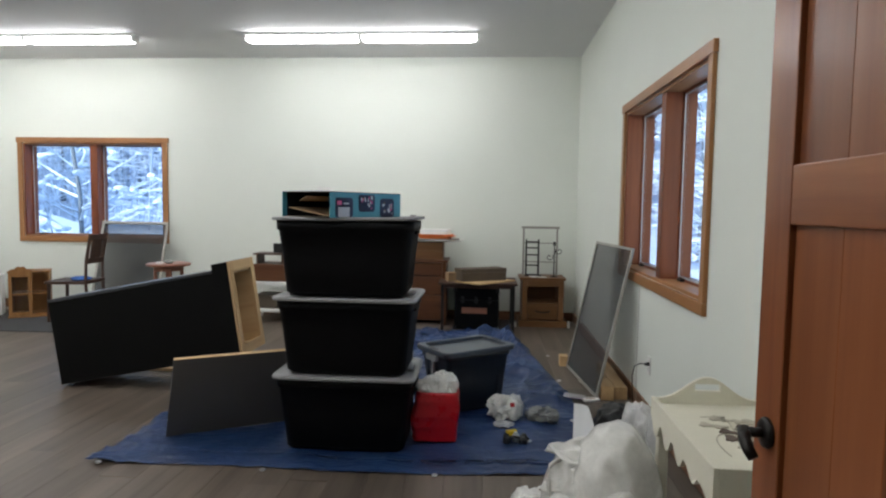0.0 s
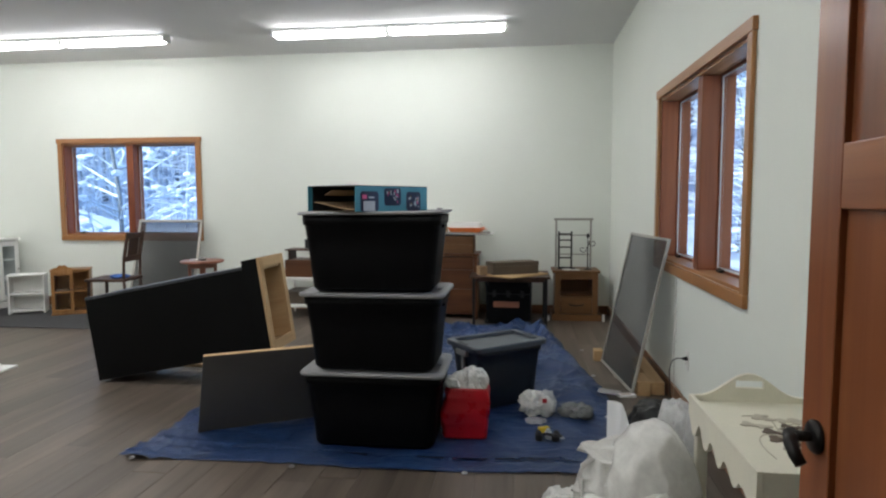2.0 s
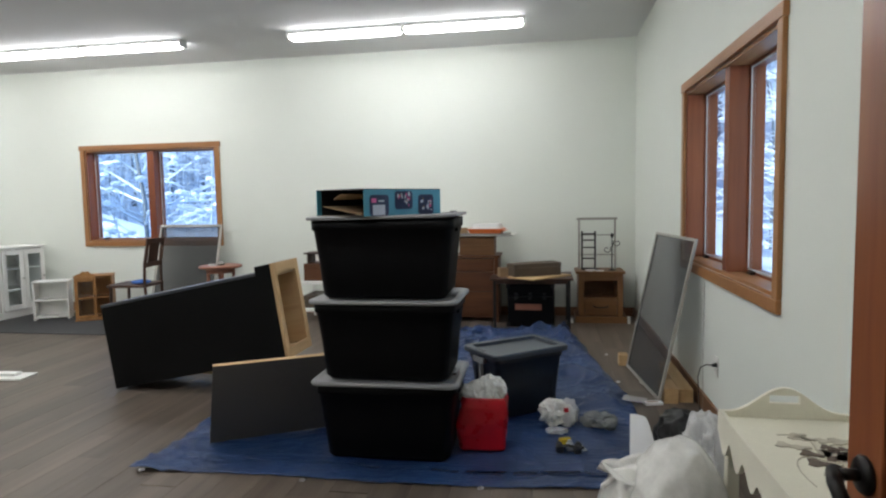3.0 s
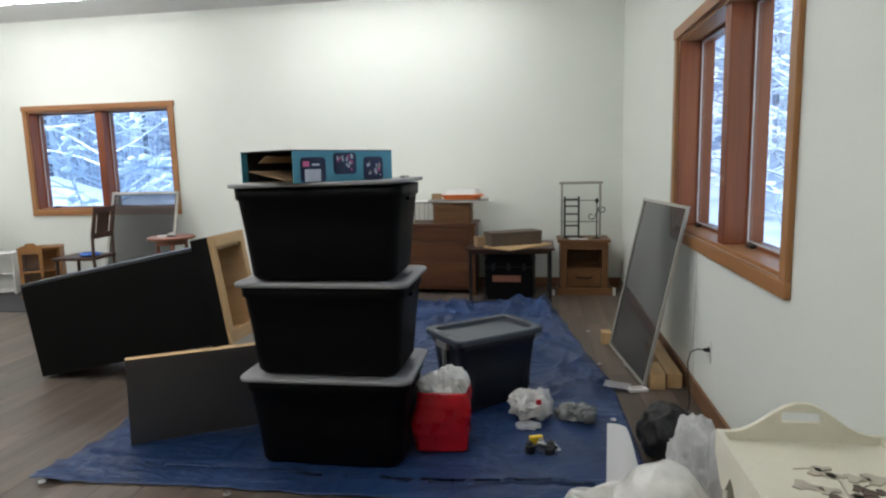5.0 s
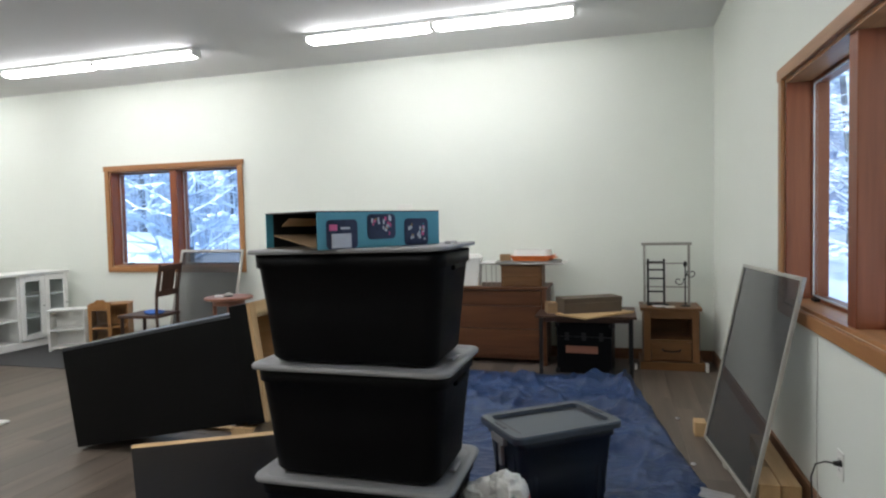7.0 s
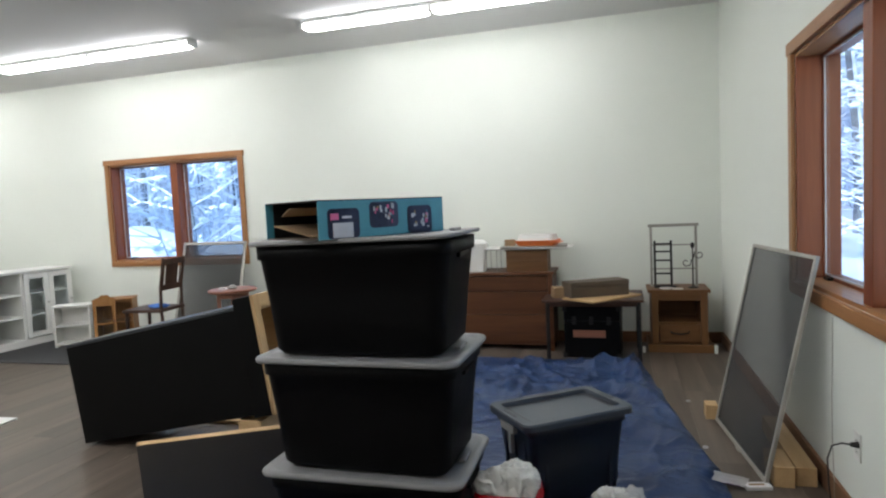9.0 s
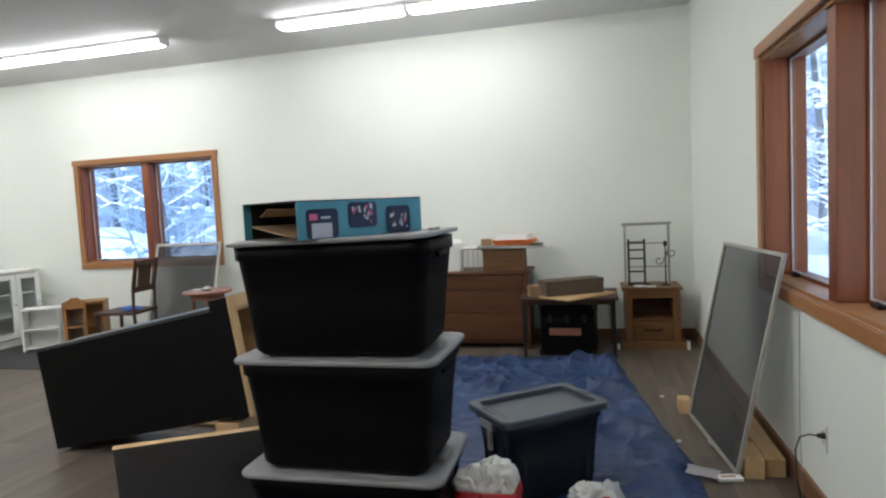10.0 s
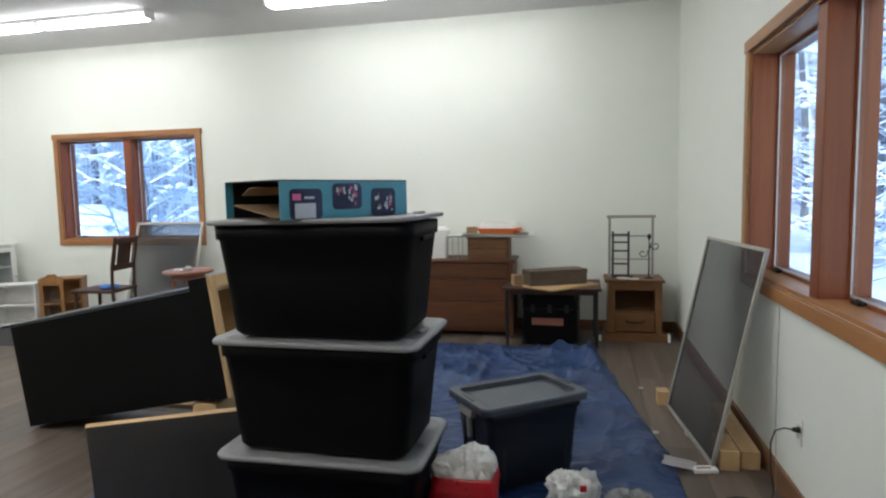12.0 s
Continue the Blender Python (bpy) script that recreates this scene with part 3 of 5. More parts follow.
# ---- open game box on the stack ----
def game_box():
    e = thing("open_box", pose(-0.646, 3.155, 1.2935, 0, 0, 60.2), "teal printed cardboard box with one open end on a tote", "box")
    L, D, H = 0.585, 0.36, 0.132
    t = 0.004
    part("front_panel", bx(0, L, 0, t, 0, H, 0.001), TEAL, e)
    part("back_panel", bx(0, L, D - t, D, 0, H, 0.001), TEAL, e)
    # dark bottom and added black sheets stand for the shade inside the box
    part("bottom_panel", bx(0, L, t, D - t, 0, t, 0), CARDD, e)
    part("lining", bx(0.004, L - t, t, t + 0.003, t, H, 0), CABLE, e, "dark sheet for the shade inside")
    part("lining", bx(0.03, L - t, D - t - 0.003, D - t, t, H, 0), CABLE, e, "dark sheet for the shade inside")
    part("end_panel", bx(L - t, L, t, D - t, t, H, 0.001), TEAL, e)
    part("top_panel", bx(0, L, 0, D, H, H + t, 0.001), BLACKB, e, "dark printed top")
    bm = bmesh.new()
    box(bm, 0.05, 0.40, 0.04, 0.044, 0.006, 0.07)
    bmesh.ops.rotate(bm, verts=bm.verts, cent=(0.02, 0.04, 0), matrix=Matrix.Rotation(radians(28), 3, "Z") @ Matrix.Rotation(radians(40), 3, "X"))
    part("inner_flap", bm, CARD, e, "loose brown cardboard")
    bm = bmesh.new()
    box(bm, 0.01, 0.45, 0.05, 0.32, 0.03, 0.034)
    bmesh.ops.rotate(bm, verts=bm.verts, cent=(0.2, 0.2, 0.03), matrix=Matrix.Rotation(radians(9), 3, "X"))
    part("inner_sheet", bm, CARD, e, "loose brown cardboard")
    bm = bmesh.new()
    box(bm, -0.02, 0.3, 0.14, 0.20, 0.085, 0.088)
    bmesh.ops.rotate(bm, verts=bm.verts, cent=(0.1, 0.2, 0.08), matrix=Matrix.Rotation(radians(-26), 3, "X"))
    part("inner_sheet", bm, CARD, e, "loose brown cardboard")
    for k, (x0, w, z0, z1) in enumerate(((0.035, 0.135, 0.0, 0.105), (0.215, 0.135, 0.03, 0.124), (0.395, 0.125, 0.0, 0.105))):
        bm = bmesh.new()
        pts = [(x + x0 + w / 2, z + (z0 + z1) / 2) for x, z in rrect(w, z1 - z0, 0.018)]
        vs = [bm.verts.new((x, -0.0022, z)) for x, z in pts]
        bm.faces.new(vs)
        bmesh.ops.solidify(bm, geom=bm.faces[:], thickness=0.001)
        pic = part("printed_picture", bm, NAVYPR, e, "dark blue printed picture")
        rnd = random.Random(k)
        if k == 0:
            part("print_mark", bx(x0 + 0.02, x0 + w - 0.03, -0.0052, -0.0036, 0.004, 0.055, 0), PALEPR, pic)
            part("print_mark", bx(x0 + 0.012, x0 + 0.045, -0.0052, -0.0036, 0.066, 0.088, 0), PINK, pic)
            part("print_mark", bx(x0 + 0.06, x0 + 0.10, -0.0052, -0.0036, 0.07, 0.078, 0), PALEPR, pic)
        else:
            for q in range(20):
                xx, zz = x0 + 0.015 + rnd.random() * (w - 0.04), z0 + 0.012 + rnd.random() * (z1 - z0 - 0.035)
                part("print_mark", bx(xx, xx + 0.004 + 0.008 * rnd.random(), -0.0052, -0.0036, zz, zz + 0.006 + 0.014 * rnd.random(), 0), rnd.choice((PALEPR, TEAL, CARD, PINK, PALEPR)), pic)


game_box()


# ---- red bag with white liner ----
def red_bag():
    e = thing("shopping_bag", pose(-0.122, 3.545, 0.014, 0, 0, 3), "red woven shopping bag stuffed with white plastic", "bag")
    bm = bmesh.new()
    rings = []
    for k in range(25):
        z = 0.29 * k / 24
        pts = []
        for x, y in rrect(0.245 + 0.025 * math.sin(k * 0.15), 0.165 + 0.03 * math.sin(k * 0.13), 0.03, 10):
            fold = 1 - min(1.0, 3.5 * abs(noise.noise(Vector((x * 9 + z * 5, y * 9, z * 7)))))
            soft = noise.noise(Vector((x * 7, y * 7, z * 6)))
            grow = (0.011 * fold ** 2 + 0.016 * soft) * (k > 0)
            d = math.hypot(x, y)
            pts.append((x + x / d * grow + 0.03 * z, y + y / d * grow))
        rings.append((pts, z))
    loft(bm, rings, True, False)
    body = part("bag_body", bm, REDF, e, smooth=True)
    body.modifiers.new("thick", "SOLIDIFY").thickness = 0.002
    bm = crumple(bmesh.new(), (0.008, 0.0, 0.15), (0.128, 0.088, 0.225), 0.13, 2.1, 5, 3.0)
    crumple(bm, (0.050, 0.0, 0.24), (0.090, 0.075, 0.160), 0.20, 2.6, 5, 8.0)
    crumple(bm, (-0.06, -0.005, 0.24), (0.080, 0.072, 0.115), 0.22, 2.6, 5, 9.0)
    part("liner", bm, BAGW, e, "crumpled white plastic liner", True)


red_bag()


def loose_bag(name, m, rads, mat, label, seed, amp=0.33, lumps=3, category="plastic bag"):
    rnd = random.Random(seed)
    e = thing(name, m, label, category)
    bm = crumple(bmesh.new(), (0, 0, 0), rads, amp, 2.3, 5, seed * 3.1)
    part("crumpled_film", bm, mat, e, smooth=True)
    for k in range(lumps):
        a = rnd.random() * 6.28
        rr = 0.35 + 0.25 * rnd.random()
        bm = crumple(bmesh.new(), (rads[0] * 0.75 * math.cos(a), rads[1] * 0.75 * math.sin(a), 0), (rads[0] * rr, rads[1] * rr, rads[2] * (0.5 + 0.5 * rnd.random())), amp, 2.8, 3, seed + k * 5)
        part("crumpled_film", bm, mat, e, smooth=True)
    return e


b1 = loose_bag("plastic_bag", pose(0.275, 3.885, 0.012, 0, 0, 10), (0.105, 0.085, 0.17), BAGW, "crumpled clear and white plastic bag on the tarp", 4, 0.42, 4)
part("crumpled_film", crumple(bmesh.new(), (0.075, 0.02, 0.0), (0.075, 0.075, 0.165), 0.42, 2.4, 4, 71.0), BAGC, b1, "clear film", True)
part("crumpled_film", crumple(bmesh.new(), (-0.01, -0.11, 0.0), (0.075, 0.06, 0.03), 0.4, 2.4, 4, 75.0), BAGC, b1, "clear film", True)
bm = crumple(bmesh.new(), (-0.01, 0.0, 0.01), (0.07, 0.06, 0.13), 0.3, 2.5, 3, 31.0)
part("paper_filling", bm, PAPER, b1, "white crumpled paper", True)
part("red_label", bx(0.035, 0.062, -0.088, -0.074, 0.11, 0.135, 0.003), REDF, b1, "small red printed mark")
loose_bag("plastic_bag", pose(0.535, 3.905, 0.012, 0, 0, -10), (0.11, 0.075, 0.095), BAGG, "crumpled grey plastic bag on the tarp", 9, 0.4, 4)


# ---- small tools on the tarp ----
def toy_tools():
    e = thing("hardware_pack", pose(0.342, 3.53, 0.012, 0, 0, 20), "small pack of black and yellow hardware pieces", "hardware")
    part("backing", bx(0.005, 0.095, -0.03, 0.055, 0.0, 0.004, 0.001), BAGC, e)
    part("yellow_tag", bx(-0.035, 0.03, 0.035, 0.065, 0.012, 0.05, 0.006), YELLOW, e, "yellow plastic tag")
    for k, (x, y, r, h) in enumerate(((-0.055, -0.01, 0.022, 0.05), (-0.045, 0.03, 0.016, 0.04), (0.005, 0.0, 0.02, 0.055), (0.03, -0.045, 0.022, 0.04), (0.05, -0.01, 0.02, 0.045))):
        bm = disc_stack(bmesh.new(), x, y, [(r * 0.9, 0), (r, h * 0.2), (r, h * 0.7), (r * 0.6, h * 0.85), (r * 0.6, h)], 12)
        part("plug", bm, STEEL if k == 2 else CABLE, e, "bright metal piece" if k == 2 else "")
    bm = tube(bmesh.new(), [(-0.055, -0.01, 0.03), (-0.01, -0.02, 0.035), (0.03, -0.045, 0.03), (0.07, -0.03, 0.02)], 0.008, None, 8)
    part("bar", bm, CABLE, e)


toy_tools()


# ---- tipped black cabinet with open pine end ----
def black_cabinet():
    e = thing("cabinet", pose(-2.932, 4.26, 0.015, 0, -11.1, 0), "long black cabinet lying tipped on its side, pine frame end", "cabinet")
    L, D, H, t = 1.400, 0.41, 0.630, 0.02

    def piece(name, bm, material, label=""):
        for v in bm.verts:
            v.co.x += 0.05 * v.co.z
        return part(name, bm, material, e, label)

    piece("front_side", bx(0, L - 0.138, 0, t, 0, H - t, 0.002), BLACKB)
    piece("back_side", bx(0, L - 0.138, D - t, D, 0, H - t, 0.002), BLACKB)
    # same black board, painted paler for the sheen on top
    piece("upper_side", bx(0, L - 0.138, 0, D, H - t + 0.0005, H, 0.004), BLACKB_SHEEN, "black upper face with sheen in its colour")
    piece("lower_side", bx(0, L - 0.138, t, D - t, 0, t, 0.003), BLACKB)
    piece("end_panel", bx(0.0, t, t, D - t, t, H - t, 0.0), BLACKB)
    piece("divider", bx(L - 0.34, L - 0.325, t, D - t, t, H - t, 0.0), PINE)
    z0, z1 = -0.012, H + 0.042
    piece("rim", bx(L - 0.138, L - 0.02, -0.012, 0.010, z0, z1, 0.003), BLACKB, "black painted rim")
    piece("rim", bx(L - 0.138, L - 0.02, D - 0.010, D + 0.012, z0, z1, 0.003), BLACKB, "black painted rim")
    piece("rim", bx(L - 0.138, L - 0.02, 0.011, D - 0.011, z1 - 0.022, z1, 0.003), BLACKB, "black painted rim")
    piece("rim", bx(L - 0.138, L - 0.02, 0.011, D - 0.011, z0, z0 + 0.022, 0.003), BLACKB, "black painted rim")
    piece("frame_rail", bx(L - 0.02, L, 0.045, D - 0.045, z1 - 0.075, z1, 0.002), PINE_Y, "bare pine rail")
    piece("frame_rail", bx(L - 0.02, L, 0.045, D - 0.045, z0, z0 + 0.075, 0.002), PINE_Y, "bare pine rail")
    piece("frame_stile", bx(L - 0.02, L, -0.012, 0.045, z0, z1, 0.002), PINE, "bare pine stile")
    piece("frame_stile", bx(L - 0.02, L, D - 0.045, D + 0.012, z0, z1, 0.002), PINE, "bare pine stile")
    piece("inner_lining", bx(L - 0.32, L - 0.021, t + 0.02, D - t - 0.02, H - t - 0.03, H - t - 0.012, 0.0), PINE_X, "bare pine lining")
    piece("inner_lining", bx(L - 0.32, L - 0.021, t + 0.02, D - t - 0.02, t + 0.001, t + 0.02, 0.0), PINE_X, "bare pine lining")
    piece("inner_lining", bx(L - 0.32, L - 0.021, D - 0.039, D - 0.021, t + 0.021, H - t - 0.031, 0.0), PINE_X, "bare pine lining")
    piece("inner_lining", bx(L - 0.32, L - 0.021, t + 0.001, t + 0.019, t + 0.021, H - t - 0.031, 0.0), PINE_X, "bare pine lining")
    return e


black_cabinet()
e = thing("wooden_block", pose(-1.72, 4.28, 0.0), "bare pine offcuts propping up the tipped cabinet", "wood")
part("offcut", bx(-0.10, 0.10, -0.03, 0.20, 0.0, 0.12, 0.004), PINE_Y, e)
part("offcut", bx(-0.09, 0.06, -0.02, 0.19, 0.1205, 0.224, 0.004), PINE_Y, e)
e = thing("pine_strip", pose(-2.14, 4.79, 0.0, 0, 0, 0), "narrow bare pine strip lying on the floor", "wood")
part("strip", bx(-0.56, 0.56, -0.03, 0.03, 0.0, 0.022, 0.003), PINE_X, e)


# ---- grey board leaning on the totes ----
def grey_board():
    along = Vector((0.872, 0.489, 0.0))
    rise = Vector((0.156, -0.193, 0.500))
    up = (rise - along * rise.dot(along)).normalized()
    nrm = along.cross(up)
    m = Matrix((along, up, nrm)).transposed().to_4x4()
    m.translation = (-1.672, 3.395, 0.014)
    e = thing("board", m, "dark grey board with bare edges leaning against the totes", "board")
    skew = rise.dot(along)
    hh = rise.dot(up)
    bm = bx(0.0, 0.60, 0.0, hh, -0.009, 0.009, 0.001)
    for v in bm.verts:
        v.co.x += skew * v.co.y / hh + (0.11 * (1 - v.co.y / hh) if v.co.x > 0.3 else 0.0)
    part("face", bm, GREYB, e)
    bm = bx(0.0, 0.60, hh, hh + 0.004, -0.009, 0.009, 0)
    for v in bm.verts:
        v.co.x += skew * v.co.y / hh
    part("edge", bm, PINE_X, e, "bare pale wood edge")


grey_board()


# ---- window screens ----
def screen(name, bl, br, tl, label, fw=0.019):
    bl, br, tl = Vector(bl), Vector(br), Vector(tl)
    ax = (br - bl).normalized()
    up = tl - bl
    up = (up - ax * up.dot(ax))
    h = up.length
    up.normalize()
    w = (br - bl).length
    m = Matrix((ax, up, ax.cross(up))).transposed().to_4x4()
    m.translation = bl
    e = thing(name, m, label, "window screen")
    part("frame_bar", bx(0, fw, 0, h, -0.009, 0.009, 0.002), ALU, e)
    part("frame_bar", bx(w - fw, w, 0, h, -0.009, 0.009, 0.002), ALU, e)
    part("frame_bar", bx(fw, w - fw, 0, fw, -0.009, 0.009, 0.002), ALU, e)
    part("frame_bar", bx(fw, w - fw, h - fw, h, -0.009, 0.009, 0.002), ALU, e)
    part("mesh", bx(fw, w - fw, fw, h - fw, -0.001, 0.001, 0), MESH, e, "fine grey insect mesh")
    bm = bmesh.new()
    box(bm, w * 0.45, w * 0.52, -0.008, 0.0, -0.012, 0.006)
    part("pull_tab", bm, ALU, e)
    return e


screen("window_screen", (0.958, 4.40, 0.012), (0.860, 5.270, 0.012), (1.190, 4.40, 1.085), "grey framed insect screen leaning against the window sill")
screen("window_screen", (-4.62, 7.06, 0.012), (-3.74, 7.00, 0.012), (-4.62, 7.36, 1.12), "grey framed insect screen leaning below the window", 0.03)

# ---- along the side wall ----
e = thing("wooden_block", pose(1.035, 4.50, 0), "short pine post offcut on the floor", "wood", "post offcuts")
part("block", bx(-0.045, 0.045, -0.10, 0.13, 0, 0.10, 0.004), PINE_Y, e)
e = thing("wooden_block", pose(1.135, 4.76, 0), "long pine post offcut beside the baseboard", "wood", "post offcuts")
part("block", bx(-0.045, 0.045, -0.33, 0.40, 0, 0.09, 0.004), PINE_Y, e)
e = thing("wooden_block", pose(0.835, 5.33, 0), "small pine offcut behind the screen", "wood", "post offcuts")
part("block", bx(-0.03, 0.04, -0.02, 0.08, 0, 0.09, 0.004), PINE, e)


def outlet():
    e = thing("wall_outlet", pose(X, 4.045, 0.353), "white wall outlet with a black plug in it", "outlet")
    part("plate", bx(-0.006, 0.0, -0.036, 0.036, -0.058, 0.058, 0.003), PLATE, e)
    for z in (-0.022, 0.022):
        soc = part("socket", bx(-0.0075, -0.0055, -0.016, 0.016, z - 0.014, z + 0.014, 0.001), PLATE, e)
        for y in (-0.006, 0.006):
            part("slot", bx(-0.0082, -0.0072, y - 0.001, y + 0.001, z - 0.004, z + 0.006, 0), CABLE, soc)
    return e


outlet()
e = thing("power_cord", pose(0, 0, 0), "black power cord plugged into the outlet and coiled on the floor", "cable")
bm = bmesh.new()
tube(bm, [(1.214, 4.02, 0.367), (1.185, 4.02, 0.367)], 0.014, 0.008, 10)
part("plug", bm, CABLE, e)
pts = [(1.186, 4.02, 0.367), (1.16, 4.035, 0.366), (1.135, 4.07, 0.34), (1.13, 4.11, 0.27), (1.14, 4.13, 0.15), (1.15, 4.12, 0.04), (1.13, 4.08, 0.008)]
for k in range(44):
    a = k * 0.36
    r = 0.10 + 0.04 * math.sin(k * 0.21)
    pts.append((1.02 + r * math.cos(a) * 0.9, 3.98 + r * math.sin(a) - 0.003 * k, 0.008 + 0.010 * (k % 7 > 3)))
bm = tube(bmesh.new(), pts, 0.0035, None, 6)
part("cord", bm, CABLE, e, smooth=True)
e = thing("cable", pose(0, 0, 0), "thin grey cable hanging down the wall to the floor", "cable")
pts = [(1.205, 4.30, 0.83), (1.207, 4.305, 0.70), (1.205, 4.31, 0.50), (1.200, 4.29, 0.30), (1.192, 4.24, 0.12), (1.185, 4.21, 0.01)]
part("cord", tube(bmesh.new(), pts, 0.0018, None, 6), ALU, e, smooth=True)

e = thing("leaflet", pose(0.915, 4.375, 0.001, 0, 0, 12), "small white instruction leaflet on the floor", "paper")
part("sheet", bx(-0.058, 0.058, -0.028, 0.028, 0, 0.018, 0.002), PAPER, e)
part("printed_bar", bx(-0.04, 0.03, -0.010, 0.008, 0.0184, 0.0192, 0), CARD, e, "printed lines")
e = thing("leaflet", pose(0.79, 4.40, 0.02, 0, 0, -25), "torn plastic packet on the edge of the tarp", "packet")
bm = bmesh.new()
rows = [[bm.verts.new((-0.085 + 0.017 * i, -0.055 + 0.011 * j, 0.006 + 0.012 * abs(noise.noise(Vector((i * 0.6, j * 0.5, 3.0)))))) for i in range(11)] for j in range(11)]
for u, v in zip(rows, rows[1:]):
    for i in range(10):
        bm.faces.new((u[i], u[i + 1], v[i + 1], v[i]))
bmesh.ops.solidify(bm, geom=bm.faces[:], thickness=0.002)
part("sheet", bm, BAGC, e, smooth=True)
part("printed_card", bx(-0.02, 0.07, -0.045, 0.0, 0.0, 0.005, 0.001), PURPLE, e, "purple printed card")

e = loose_bag("rubbish_bag", pose(0.925, 3.55, 0.0), (0.145, 0.19, 0.25), BAGK, "black plastic bag slumped on the floor by the wall", 6, 0.14, 1, "bag")
loose_bag("plastic_bag", pose(0.89, 2.96, 0.0), (0.11, 0.12, 0.46), BAGC, "crumpled clear plastic bag beside the black bag", 15, 0.36, 4)
big = loose_bag("plastic_bag", pose(0.662, 2.36, 0.0), (0.178, 0.20, 0.56), BAGW, "large white translucent bag stuffed full on the floor", 21, 0.06, 0)
for k, (cx, cy, cz, r, rz) in enumerate(((-0.13, 0.06, 0.0, 0.15, 0.44), (-0.19, -0.05, 0.0, 0.14, 0.30), (0.00, -0.17, 0.0, 0.17, 0.38))):
    part("crumpled_film", crumple(bmesh.new(), (cx, cy, cz), (r, r, rz), 0.16, 2.0, 4, 40 + k * 7), BAGW, big, smooth=True)


def film_ruffle(base, tip, wide, seed, tall=0.5):
    """A pulled-out end of film: gathered at its tip, pleated where it leaves the bag."""
    bm = bmesh.new()
    a, b = Vector(base), Vector(tip)
    rows = []
    for i in range(19):
        f = i / 18
        c = a.lerp(b, f)
        half = wide * (1 - f) ** 0.7 + 0.003
        row = []
        for j in range(25):
            q = j / 12 - 1
            pleat = 0.020 * (1 - 0.6 * f) * math.sin(j * 1.55 + seed) + 0.012 * math.sin(j * 0.8 + 7 * f + seed)
            row.append(bm.verts.new(c + Vector((pleat * 0.6, half * q * 0.8, -tall * abs(q) ** 1.6 * half + pleat))))
        rows.append(row)
    for u, v in zip(rows, rows[1:]):
        for j in range(24):
            bm.faces.new((u[j], u[j + 1], v[j + 1], v[j]))
    return bm


part("tied_end", film_ruffle((-0.05, 0.04, 0.47), (-0.255, 0.05, 0.425), 0.15, 0.4), BAGW, big, "pulled out end of the bag", True)
part("tied_end", film_ruffle((-0.09, -0.02, 0.40), (-0.275, 0.0, 0.30), 0.12, 2.1, 0.9), BAGW, big, "pulled out end of the bag", True)
bm = tube(bmesh.new(), [(-0.20, 0.02, 0.40), (-0.245, 0.0, 0.375), (-0.255, -0.02, 0.33), (-0.245, -0.03, 0.26), (-0.24, -0.03, 0.16), (-0.235, -0.02, 0.06)], 0.010, 0.005, 8)
part("drawstring", bm, BAGW, big, "twisted strip of film", True)
loose_bag("plastic_bag", pose(0.385, 2.60, 0.0), (0.13, 0.10, 0.17), BAGW, "small crumpled white plastic bag on the floor", 27, 0.30, 3)
e = thing("curled_sheet", pose(0.615, 2.735, 0.0, 0, 0, -6), "curled sheet of white foam standing among the bags", "sheet")
bm = bmesh.new()
prev = None
for k in range(15):
    a = k / 14
    x, y = -0.06 + 0.12 * a, 0.05 * math.sin(a * 3.1) - 0.09 * a
    top = 0.50 - 0.02 * a - (0.20 * ((a - 0.5) / 0.5) ** 1.4 if a > 0.5 else 0)
    cur = (bm.verts.new((x, y, 0.0)), bm.verts.new((x, y, top)))
    if prev:
        bm.faces.new((prev[0], cur[0], cur[1], prev[1]))
    prev = cur
bmesh.ops.solidify(bm, geom=bm.faces[:], thickness=0.003)
part("sheet", bm, PAPER, e, smooth=True)


